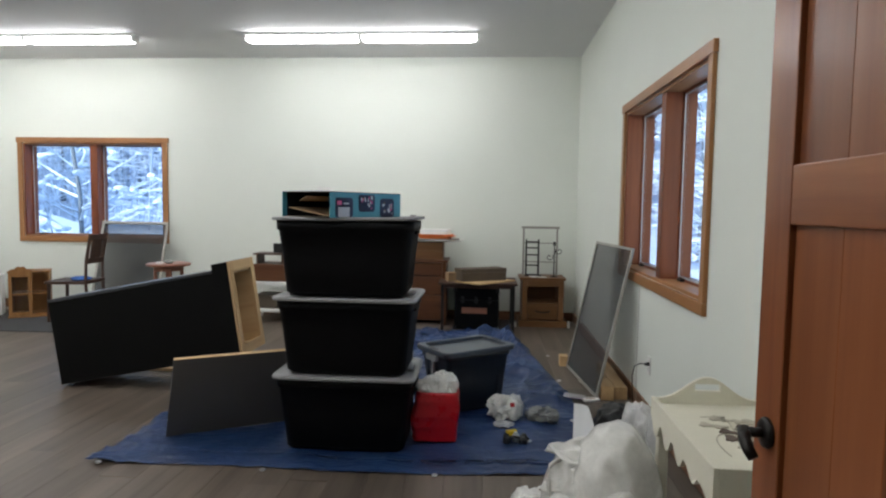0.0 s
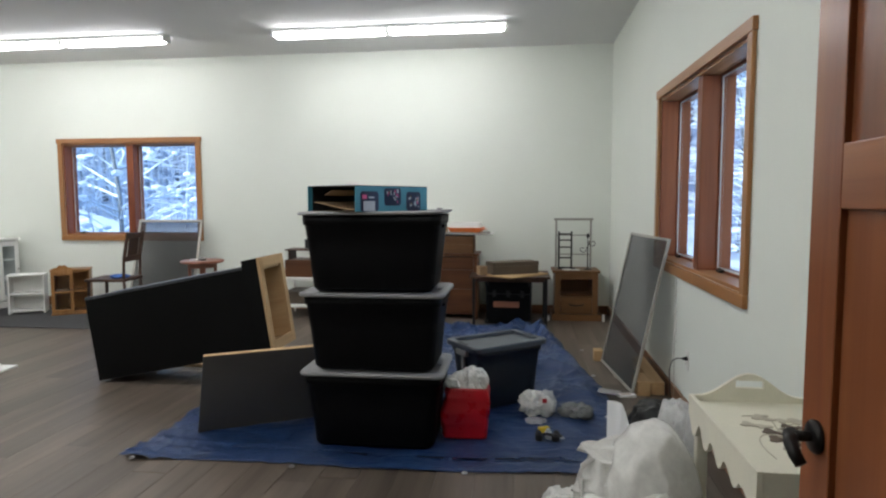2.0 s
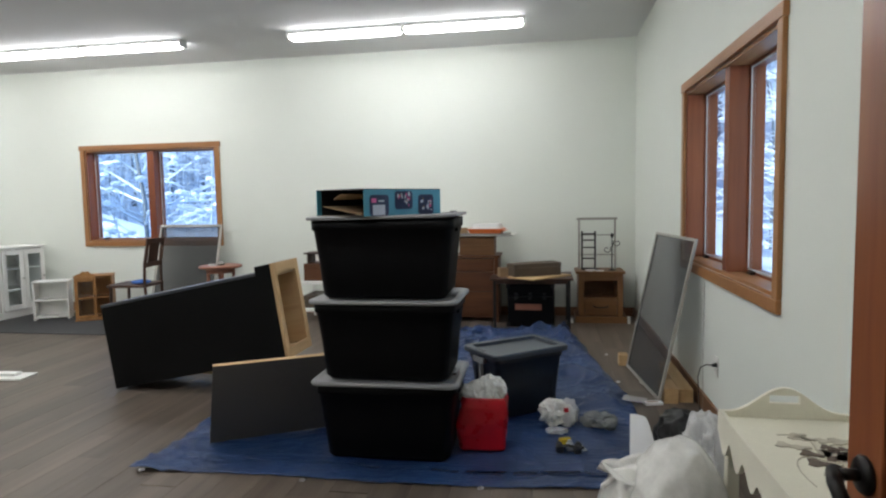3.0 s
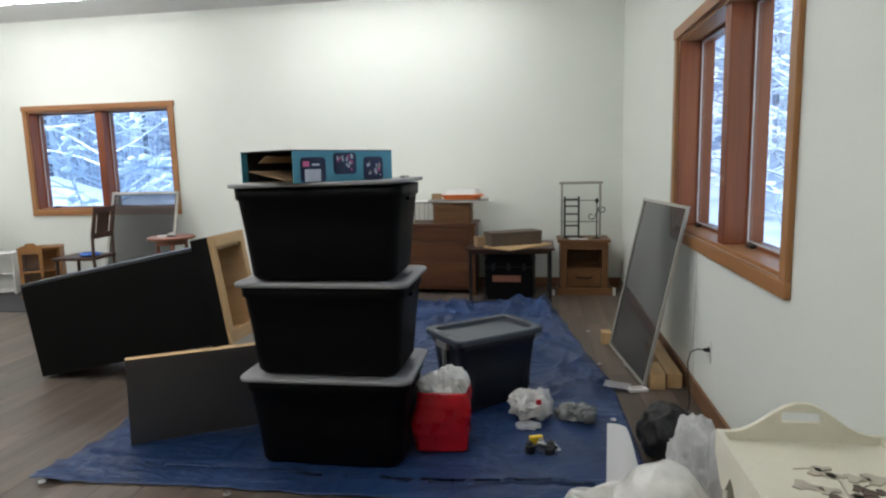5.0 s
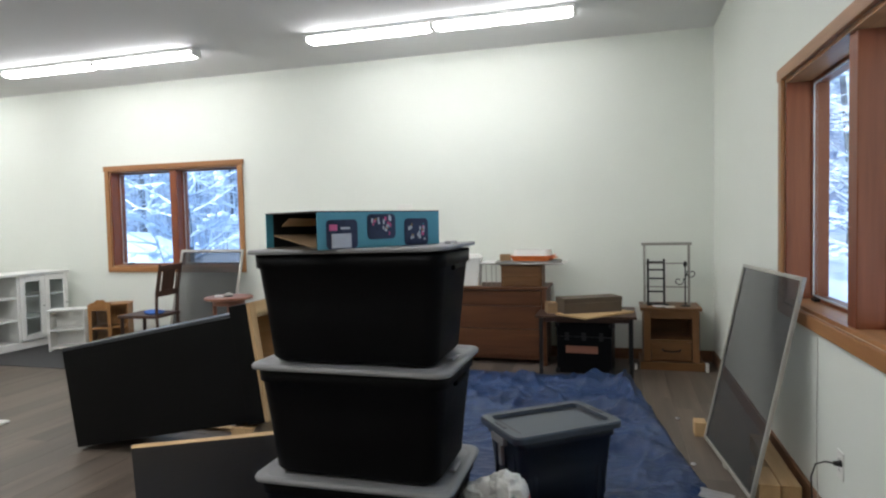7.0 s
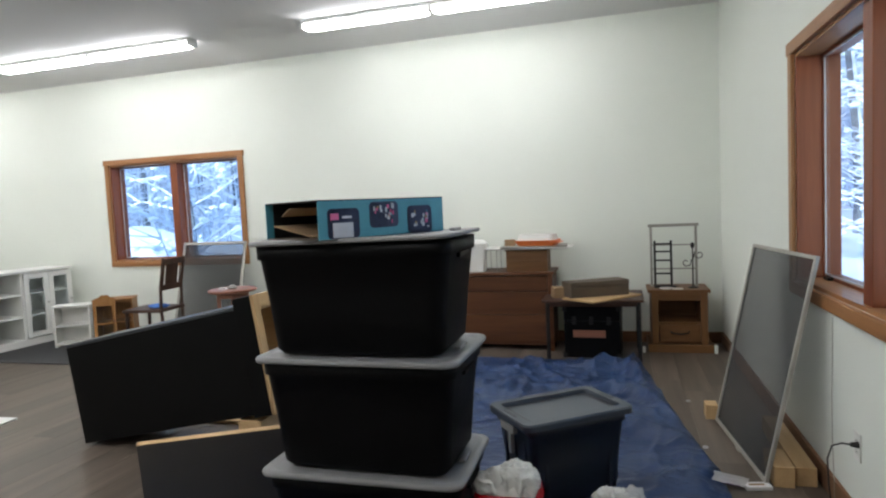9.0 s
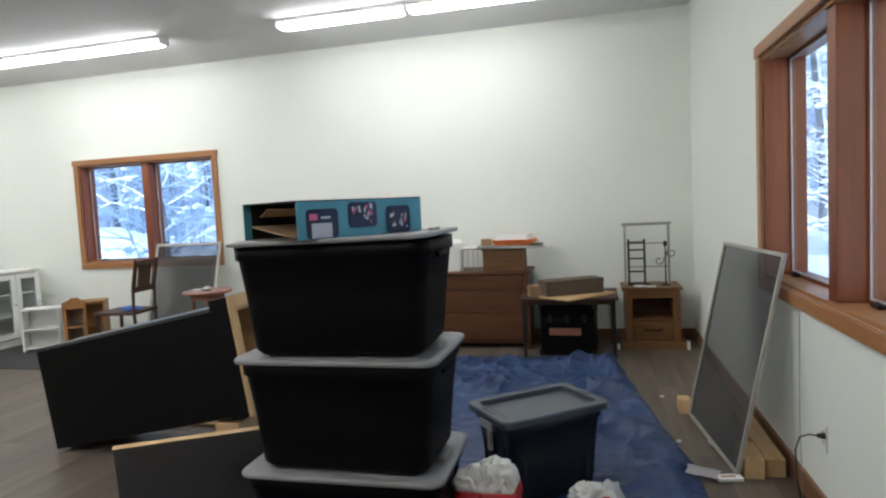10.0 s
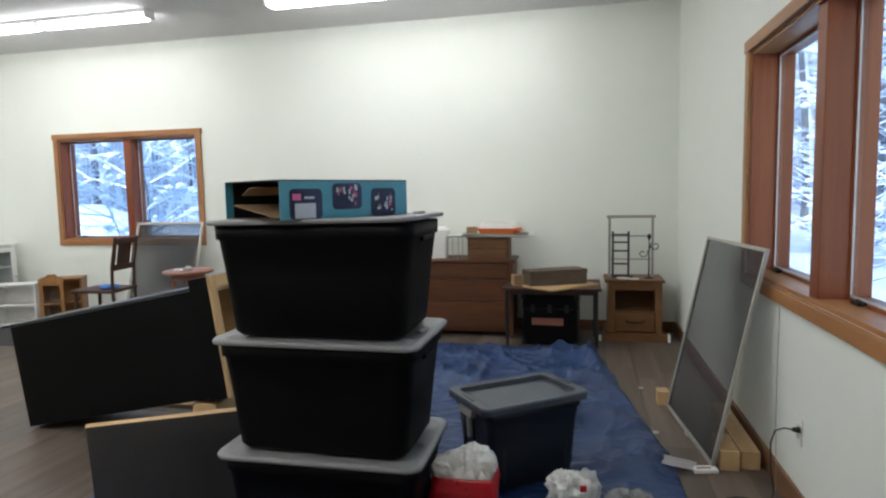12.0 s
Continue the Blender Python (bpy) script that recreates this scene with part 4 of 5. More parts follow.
# ---- cream tray table with painted vines ----
def tray_table():
    e = thing("tray_table", pose(0, 0, 0), "cream painted tray table with scalloped sides and vines", "table")
    x0, x1, y0, y1, zt = 0.79, 1.19, 1.73, 2.375, 0.655
    top = part("tabletop", bx(x0 + 0.012, x1 - 0.012, y0 + 0.012, y1 - 0.012, zt - 0.035, zt - 0.02, 0.002), CREAM, e)

    def slab(bm, q, th=0.014):
        """A thin solid over four (x, z) corners."""
        f = [bm.verts.new((x, 0.0, z)) for x, z in q]
        k = [bm.verts.new((x, th, z)) for x, z in q]
        bm.faces.new(f)
        bm.faces.new(k)
        for i in range(4):
            bm.faces.new((f[i], f[(i + 1) % 4], k[(i + 1) % 4], k[i]))

    def apron(length, depth, waves, hump=0.0, cut=False):
        """Scalloped board: local x along, z up; its top may rise in a hump."""
        bm = bmesh.new()
        n = 56
        top_at = lambda a: hump * (0.5 - 0.5 * math.cos(2 * math.pi * a)) ** 1.25
        low_at = lambda a: -depth * (0.62 + 0.26 * abs(math.sin(a * math.pi * waves)) + 0.12 * math.sin(a * 29 + 1))
        for i in range(n):
            a, b = i / n, (i + 1) / n
            if cut and 0.38 <= (a + b) / 2 <= 0.62:
                slab(bm, ((a * length, low_at(a)), (b * length, low_at(b)), (b * length, hump * 0.38), (a * length, hump * 0.38)))
                slab(bm, ((a * length, hump * 0.70), (b * length, hump * 0.70), (b * length, top_at(b)), (a * length, top_at(a))))
            else:
                slab(bm, ((a * length, low_at(a)), (b * length, low_at(b)), (b * length, top_at(b)), (a * length, top_at(a))))
        bmesh.ops.remove_doubles(bm, verts=bm.verts, dist=1e-5)
        return bm

    def place(bm, m):
        bm.transform(m)
        return bm

    part("side_apron", place(apron(y1 - y0, 0.13, 5), pose(x0 + 0.014, y0, zt, 0, 0, 90)), CREAM, e)
    part("side_apron", place(apron(y1 - y0, 0.13, 5), pose(x1, y0, zt, 0, 0, 90)), CREAM, e)
    part("end_board", place(apron(x1 - x0 - 0.03, 0.10, 3, 0.082, True), pose(x0 + 0.015, y1 - 0.016, zt, 0, 0, 0)), CREAM, e)
    part("end_board", bx(x0 + 0.015, x1 - 0.015, y0, y0 + 0.014, zt - 0.13, zt, 0.003), CREAM, e)
    for k in (0.0, 0.03):
        part("peg_hole", bx(x0 + 0.14 + k, x0 + 0.15 + k, y0 - 0.001, y0 + 0.001, zt - 0.10, zt - 0.088, 0), VINE, e)
    for lx in (x0 + 0.016, x1 - 0.054):
        for ly in (y0 + 0.016, y1 - 0.058):
            bm = bmesh.new()
            loft(bm, [([(lx + 0.019 + x * s, ly + 0.019 + y * s) for x, y in rrect(0.038, 0.038, 0.004, 2)], z) for s, z in ((0.75, 0.0), (1.0, 0.15), (1.0, zt - 0.036))])
            part("leg", bm, CREAM, e)
    rnd = random.Random(5)
    cx, cy = (x0 + x1) / 2 + 0.03, 2.02
    for k in range(40):
        t = rnd.random() * 2 - 1
        px = cx + 0.015 + 0.06 * t + 0.035 * rnd.gauss(0, 1)
        py = cy + 0.05 - 0.06 * t + 0.055 * rnd.gauss(0, 1)
        px, py = min(x1 - 0.05, max(x0 + 0.05, px)), min(y1 - 0.06, max(y0 + 0.06, py))
        r = math.hypot(px - cx, (py - cy) * 0.7)
        an, ln = rnd.random() * 0.9 - 0.6, 0.018 + 0.036 * rnd.random()
        bm = bmesh.new()
        vs = []
        for i in range(14):
            q = 2 * math.pi * i / 14
            rr = ln * (0.55 + 0.25 * math.cos(3 * q) + 0.18 * abs(math.sin(2.5 * q)))
            u, v = rr * math.cos(q), rr * math.sin(q) * 0.6
            vs.append((px + u * math.cos(an) - v * math.sin(an), py + u * math.sin(an) + v * math.cos(an)))
        loft(bm, [(vs, zt - 0.0196), (vs, zt - 0.0165)], False, True)
        part("painted_leaf", bm, VINE if r < 0.09 and k % 4 else VINEL, top)
    for k in range(6):
        a = k * 1.05 + 0.3
        pts = [(cx + t * 0.17 * math.cos(a + 0.6 * math.sin(t * 4 + k)), min(y1 - 0.03, max(y0 + 0.03, cy + t * 0.24 * math.sin(a + 0.6 * math.sin(t * 4 + k)))), zt - 0.0185) for t in [i / 12 for i in range(13)]]
        pts = [(min(x1 - 0.02, max(x0 + 0.02, x)), y, z) for x, y, z in pts]
        part("painted_vine", tube(bmesh.new(), pts, 0.0022, 0.0014, 5), VINEL, top)


tray_table()


# ---- far wall: dresser and what stands on it ----
def dresser():
    x0, x1, y0, y1, h = -1.41, -0.296, 7.01, 7.445, 0.748
    e = thing("dresser", pose(0, 0, 0), "dark reddish wooden dresser with three wide drawers", "dresser")
    part("top", bx(x0 - 0.015, x1 + 0.015, y0 - 0.02, y1, h - 0.025, h, 0.004), WALNUT, e)
    for x in (x0, x1 - 0.045):
        part("post", bx(x, x + 0.045, y0 - 0.012, y0 + 0.035, 0.0, h - 0.025, 0.004), WALNUT, e)
    part("side", bx(x0 + 0.005, x0 + 0.03, y0 + 0.035, y1 - 0.01, 0.06, h - 0.025, 0.002), WALNUT, e)
    part("side", bx(x1 - 0.03, x1 - 0.005, y0 + 0.035, y1 - 0.01, 0.06, h - 0.025, 0.002), WALNUT, e)
    part("back", bx(x0 + 0.03, x1 - 0.03, y1 - 0.02, y1 - 0.01, 0.06, h - 0.025, 0.0), WALNUT, e)
    for x in (x0 + 0.01, x1 - 0.05):
        part("leg", bx(x, x + 0.04, y1 - 0.06, y1 - 0.02, 0.0, 0.06, 0.003), WALNUT, e)
    part("plinth", bx(x0 + 0.045, x1 - 0.045, y0 + 0.03, y0 + 0.05, 0.05, 0.088, 0.002), WALNUT, e)
    z = 0.092
    for k, dh in enumerate((0.256, 0.220, 0.150)):
        d = part("drawer", bx(x0 + 0.05, x1 - 0.05, y0, y0 + 0.02, z, z + dh - 0.005, 0.003), WALNUT, e)
        part("drawer_box", bx(x0 + 0.06, x1 - 0.06, y0 + 0.02, y0 + 0.38, z + 0.01, z + dh - 0.03, 0.0), WALNUT, d)
        z += dh


dresser()
zt = 0.748
e = thing("jewellery_chest", pose(-0.535, 7.16, zt), "small brown wooden chest with shallow drawers", "chest")
part("body", bx(-0.195, 0.195, -0.12, 0.14, 0.0, 0.198, 0.004), OAK, e)
for z in (0.012, 0.103):
    part("drawer", bx(-0.18, 0.18, -0.128, -0.119, z, z + 0.085, 0.004), OAK, e)
part("top", bx(-0.205, 0.205, -0.135, 0.15, 0.1985, 0.210, 0.003), OAK, e)
e = thing("white_container", pose(-1.045, 7.17, zt, 0, 0, 8), "white plastic container on the dresser", "container")
part("tub", loft(bmesh.new(), [(rrect(0.17, 0.16, 0.03), 0.0), (rrect(0.20, 0.19, 0.03), 0.25)]), WHITE, e)
part("lid", loft(bmesh.new(), [(rrect(0.21, 0.20, 0.03), 0.2505), (rrect(0.21, 0.20, 0.03), 0.275), (rrect(0.15, 0.14, 0.03), 0.305)]), WHITE, e)
e = thing("wire_stand", pose(-0.875, 7.12, zt), "thin grey wire stand holding up flat trays", "stand")
bm = bmesh.new()
for x in (-0.04, 0.06):
    for y in (-0.11, 0.11):
        tube(bm, [(x, y, 0), (x, y, 0.206)], 0.003, None, 6)
for x in (-0.04, 0.06):
    tube(bm, [(x, -0.11, 0.206), (x, 0.11, 0.206)], 0.003, None, 6)
part("wire_frame", bm, PEWTER, e)
e = thing("flat_tray", pose(-0.525, 7.14, zt + 0.2105, 0, 0, -2), "wide white flat tray on top of the chest", "tray")
part("tray_base", loft(bmesh.new(), [(rrect(0.74, 0.26, 0.03), 0.0), (rrect(0.82, 0.32, 0.04), 0.012), (rrect(0.82, 0.32, 0.04), 0.018)]), WHITE, e)
e = thing("flat_tray", pose(-0.47, 7.12, zt + 0.230, 0, 0, 4), "grey flat folder on a white tray", "tray")
part("tray_base", bx(-0.31, 0.31, -0.14, 0.15, 0, 0.014, 0.003), PEWTER, e)
e = thing("orange_tray", pose(-0.43, 7.11, zt + 0.2445, 0, 0, -6), "orange plastic tray with a white lid", "tray")
part("tray_base", loft(bmesh.new(), [(rrect(0.34, 0.22, 0.03), 0.0), (rrect(0.40, 0.27, 0.03), 0.05)]), ORANGE, e)
part("tray_lid", loft(bmesh.new(), [(rrect(0.35, 0.24, 0.05), 0.0505), (rrect(0.33, 0.22, 0.05), 0.105)]), WHITE, e, "white plastic lid")
part("tray_flap", bx(0.12, 0.235, -0.15, 0.03, 0.030, 0.036, 0.002), ORANGE, e)
e = thing("cardboard_box", pose(-0.70, 7.12, zt + 0.2445, 0, 0, 14), "small tan cardboard box on the trays", "box")
part("carton", bx(-0.05, 0.05, -0.05, 0.05, 0, 0.06, 0.003), CARD, e)


# ---- side table with a trunk beneath ----
def side_table():
    e = thing("side_table", pose(0, 0, 0), "dark wooden side table with thin legs over a trunk", "table")
    part("tabletop", bx(-0.36, 0.50, 6.64, 7.26, 0.515, 0.538, 0.005), DARKW, e)
    for x in (-0.33, 0.44):
        for y in (6.67, 7.20):
            part("leg", bx(x, x + 0.032, y, y + 0.032, 0, 0.515, 0.004), IRON, e)
    part("apron", bx(-0.295, 0.44, 6.68, 6.70, 0.475, 0.515, 0.002), DARKW, e)
    part("apron", bx(-0.295, 0.44, 7.20, 7.22, 0.475, 0.515, 0.002), DARKW, e)


side_table()


def trunk():
    e = thing("trunk", pose(0.065, 6.985, 0.0, 0, 0, -3), "black travel trunk with metal corners under the table", "trunk")
    part("body", bx(-0.24, 0.24, -0.21, 0.21, 0.0, 0.33, 0.008), BLACKP, e)
    part("lid", bx(-0.243, 0.243, -0.213, 0.213, 0.332, 0.462, 0.012), BLACKP, e)
    part("band", bx(-0.16, 0.12, -0.216, -0.211, 0.185, 0.25, 0.002), REDW, e, "brown label strip")
    for x in (-0.15, 0.0, 0.15):
        part("latch", bx(x - 0.018, x + 0.018, -0.222, -0.2135, 0.30, 0.37, 0.003), IRON, e)
    for x in (-0.235, 0.235):
        for z in (0.0, 0.42):
            part("corner", bx(x - 0.018, x + 0.018, -0.219, -0.18, z, z + 0.045, 0.004), IRON, e)


trunk()
e = thing("pine_board", pose(0.09, 6.45, 0.5385, 0, 0, 49), "thin yellowish pine board on the side table", "board")
part("plank", bx(0.0, 0.60, 0.0, 0.36, 0.0, 0.014, 0.002), PINE_X, e)
e = thing("case", pose(-0.100, 6.63, 0.553, 0, 0, 27), "long dark brown wooden case with a lid", "case")
part("body", bx(0.0, 0.54, 0.0, 0.20, 0.0, 0.090, 0.004), CARDD, e)
part("lid", bx(-0.003, 0.543, -0.003, 0.203, 0.0905, 0.135, 0.006), CARDD, e)
e = thing("cardboard_box", pose(-0.22, 6.82, 0.538, 0, 0, 20), "small tan cardboard box beside the brown case", "box")
part("carton", bx(-0.06, 0.06, -0.06, 0.06, 0, 0.095, 0.003), CARD, e)


# ---- nightstand and what stands on it ----
def nightstand():
    x0, x1, y0, y1, h = 0.57, 1.042, 7.05, 7.44, 0.567
    e = thing("nightstand", pose(0, 0, 0), "brown oak nightstand with open shelf and one drawer", "nightstand")
    part("top", bx(x0 - 0.03, x1 + 0.02, y0 - 0.03, y1, h - 0.028, h, 0.005), OAK, e)
    for x in (x0, x1 - 0.06):
        part("side", bx(x, x + 0.06, y0, y1 - 0.01, 0.075, h - 0.028, 0.003), OAK_V, e)
    part("back", bx(x0 + 0.06, x1 - 0.06, y1 - 0.025, y1 - 0.01, 0.075, h - 0.028, 0), OAK, e)
    part("plinth", bx(x0 - 0.032, x1 + 0.042, y0 - 0.02, y1, 0.0, 0.075, 0.006), OAK, e)
    part("shelf", bx(x0 + 0.06, x1 - 0.06, y0 + 0.004, y1 - 0.026, 0.256, 0.274, 0.002), OAK, e)
    part("rail", bx(x0 + 0.06, x1 - 0.06, y0 + 0.002, y0 + 0.02, h - 0.10, h - 0.028, 0.002), OAK, e)
    part("floor_panel", bx(x0 + 0.06, x1 - 0.06, y0 + 0.03, y1 - 0.026, 0.0755, 0.09, 0), OAK, e)
    d = part("drawer", bx(x0 + 0.066, x1 - 0.066, y0 - 0.006, y0 + 0.014, 0.092, 0.252, 0.005), OAK, e)
    bm = tube(bmesh.new(), [(0.73, y0 - 0.006, 0.190), (0.74, y0 - 0.026, 0.180), (0.806, y0 - 0.03, 0.173), (0.872, y0 - 0.026, 0.180), (0.882, y0 - 0.006, 0.190)], 0.007, None, 8)
    part("pull", bm, DARKM, d, "dark curved metal pull", True)


nightstand()
for x in (0.500, 1.102):
    e = thing("furniture_pad", pose(x, 7.04, 0.0), "small white pad under the nightstand's foot", "pad", "white pads by the nightstand")
    part("foot", bx(-0.012, 0.012, -0.02, 0.03, 0, 0.075 if x > 1 else 0.05, 0.003), WHITE, e)

zt = 0.567
e = thing("metal_rack", pose(0.790, 7.30, zt), "dull grey metal rack with two rails", "rack")
for x in (-0.20, 0.19):
    part("upright", tube(bmesh.new(), [(x, 0, 0), (x, 0, 0.549)], 0.011, None, 8), PEWTER, e)
part("rail", bx(-0.225, 0.215, -0.014, 0.014, 0.549, 0.575, 0.003), PEWTER, e)
for z in (0.38, 0.16):
    part("rail", tube(bmesh.new(), [(-0.20, 0, z), (0.19, 0, z)], 0.006, None, 8), PEWTER, e)
for x in (-0.20, 0.19):
    part("foot", bx(x - 0.012, x + 0.012, -0.05, 0.05, 0.0, 0.012, 0.003), PEWTER, e)

e = thing("ladder_shelf", pose(0.690, 7.17, zt, -4, 0, -3), "small black miniature ladder rack", "rack")
for x in (-0.075, 0.065):
    part("rail", bx(x - 0.010, x + 0.010, -0.012, 0.012, 0.0, 0.43, 0.003), IRON, e)
for z in (0.02, 0.13, 0.25, 0.33, 0.40):
    part("rung", bx(-0.065, 0.055, -0.011, 0.011, z - 0.008, z + 0.008, 0.003), IRON, e)
part("base", bx(-0.085, 0.105, -0.035, 0.03, 0.0, 0.02, 0.004), IRON, e)

e = thing("candle_stand", pose(0.935, 7.16, zt), "black iron stand with scrolled arms", "stand")
part("base", disc_stack(bmesh.new(), 0, 0, [(0.045, 0), (0.04, 0.008), (0.012, 0.014)], 16), IRON, e)
part("stem", tube(bmesh.new(), [(0, 0, 0.01), (0, 0, 0.2), (0, 0, 0.36)], 0.007, 0.005, 8), IRON, e)
for s in (-1, 1):
    pts = []
    for k in range(22):
        a = 0.3 * k
        r = 0.045 - 0.0016 * k
        pts.append((s * (0.055 + r * math.cos(a + 2.6)), 0.0, 0.30 - 0.07 * (s < 0) + r * math.sin(a + 2.6)))
    part("scroll", tube(bmesh.new(), [(0, 0, 0.24)] + pts, 0.0045, None, 6), IRON, e)
part("finial", disc_stack(bmesh.new(), 0, 0, [(0.008, 0.355), (0.018, 0.375), (0.014, 0.40), (0.004, 0.41)], 12), IRON, e)
e = thing("saucer", pose(0.70, 7.07, zt), "small white saucer on the nightstand", "saucer")
part("dish", disc_stack(bmesh.new(), 0, 0, [(0.03, 0), (0.055, 0.010), (0.058, 0.013), (0.03, 0.006)], 18), WHITE, e)
e = thing("saucer", pose(0.79, 7.06, zt), "small folded white packet on the nightstand", "packet")
part("packet", bx(-0.04, 0.05, -0.015, 0.02, 0.0, 0.012, 0.003), WHITE, e)

e = thing("wall_switch", pose(-1.84, W, 1.52), "white switch plate with three rockers on the wall", "switch")
part("plate", bx(-0.085, 0.085, -0.006, 0.0, -0.058, 0.058, 0.003), PLATE, e)
for x in (-0.046, 0.0, 0.046):
    part("rocker", bx(x - 0.016, x + 0.016, -0.010, -0.0055, -0.033, 0.033, 0.002), PLATE, e)

# ---- work stand behind the tipped cabinet ----
e = thing("work_cart", pose(-2.28, 7.10, 0), "white metal cart with two shelves", "cart")
for x in (-0.28, 0.28):
    for y in (-0.2, 0.2):
        part("leg", tube(bmesh.new(), [(x, y, 0), (x, y, 0.43)], 0.012, None, 8), WHITE, e)
for z in (0.12, 0.43):
    part("shelf", bx(-0.31, 0.31, -0.23, 0.23, z, z + 0.035, 0.006), WHITE, e)
part("shelf", bx(-0.27, 0.27, -0.17, 0.2, 0.135 + 0.0205, 0.30, 0.01), CARDD, e, "dark stored box")
e = thing("drawer_chest", pose(-2.30, 7.12, 0.4655), "reddish wooden drawer box on a white cart", "chest")
part("body", bx(-0.24, 0.28, -0.17, 0.18, 0, 0.20, 0.004), WALNUT, e)
part("drawer", bx(-0.22, 0.26, -0.178, -0.169, 0.015, 0.185, 0.004), WALNUT, e)
e = thing("stool", pose(-2.36, 7.12, 0.666), "small dark riser on the drawer box", "stand")
part("top", bx(-0.19, 0.19, -0.14, 0.14, 0.105, 0.122, 0.003), DARKW, e)
for x in (-0.16, 0.14):
    part("leg", bx(x, x + 0.02, -0.11, 0.11, 0, 0.105, 0.002), DARKW, e)
e = thing("tablet", pose(-2.26, 7.12, 0.789, 0, 0, 6), "small dark screen device standing on the riser", "tablet")
bm = bx(-0.09, 0.09, -0.005, 0.005, 0.0, 0.11, 0.003)
part("screen", bm, CABLE, e)
part("stand", bx(-0.05, 0.05, 0.005, 0.05, 0.0, 0.012, 0.002), PEWTER, e)


# ---- chair, round table, small cabinets ----
def chair():
    e = thing("chair", pose(-4.50, 6.72, 0, 0, 0, 6), "dark wooden chair with splat back, blue cloth on seat", "chair")
    part("seat", bx(-0.26, 0.20, -0.21, 0.21, 0.435, 0.468, 0.01, 3), DARKW, e)
    for y in (-0.18, 0.18):
        part("front_leg", tube(bmesh.new(), [(-0.235, y, 0), (-0.225, y, 0.435)], 0.015, 0.019, 8), DARKW, e)
        part("back_post", tube(bmesh.new(), [(0.21, y, 0), (0.18, y, 0.45), (0.19, y, 0.7), (0.245, y, 1.0)], 0.017, 0.015, 8), DARKW, e)
        part("stretcher", tube(bmesh.new(), [(-0.23, y, 0.2), (0.195, y, 0.2)], 0.009, None, 6), DARKW, e)
    part("stretcher", tube(bmesh.new(), [(-0.02, -0.18, 0.2), (-0.02, 0.18, 0.2)], 0.009, None, 6), DARKW, e)
    for z, dx in ((0.66, 0.19), (0.93, 0.23)):
        part("back_rail", bx(dx - 0.012, dx + 0.012, -0.17, 0.17, z, z + 0.06, 0.005), DARKW, e)
    bm = bx(0.0, 0.010, -0.105, 0.105, 0.0, 0.235, 0.002)
    bm.transform(pose(0.182, 0, 0.705, 0, 10, 0))
    part("back_splat", bm, DARKW, e)
    for y in (-0.14, 0.14):
        part("back_spindle", tube(bmesh.new(), [(0.19, y, 0.71), (0.23, y, 0.94)], 0.007, None, 6), DARKW, e)


chair()
e = thing("folded_cloth", pose(-4.42, 6.66, 0.468, 0, 0, 15), "crumpled bright blue cloth on the chair seat", "cloth")
part("cloth", crumple(bmesh.new(), (0, 0, 0), (0.12, 0.10, 0.05), 0.3, 2.3, 3, 17.0), BLUEC, e, smooth=True)

e = thing("round_table", pose(-3.08, 6.08, 0), "small round red-brown wooden side table", "table")
part("tabletop", disc_stack(bmesh.new(), 0, 0, [(0.19, 0.715), (0.212, 0.722), (0.215, 0.738), (0.20, 0.745)], 32), REDW, e)
part("apron", disc_stack(bmesh.new(), 0, 0, [(0.14, 0.67), (0.14, 0.715)], 24), REDW, e)
for k in range(4):
    a = 0.6 + k * math.pi / 2
    part("leg", tube(bmesh.new(), [(0.125 * math.cos(a), 0.125 * math.sin(a), 0.70), (0.12 * math.cos(a), 0.12 * math.sin(a), 0.4), (0.16 * math.cos(a), 0.16 * math.sin(a), 0)], 0.018, 0.012, 8), REDW, e)
e = thing("small_dish", pose(-3.06, 6.05, 0.745), "small grey trinket dish on the round table", "dish")
part("dish", disc_stack(bmesh.new(), 0, 0, [(0.03, 0), (0.045, 0.015), (0.03, 0.03), (0.01, 0.04)], 16), PEWTER, e)
e = thing("small_dish", pose(-3.14, 6.03, 0.745), "small white packet on the round table", "packet")
part("packet", bx(-0.04, 0.03, -0.02, 0.02, 0, 0.014, 0.003), WHITE, e)


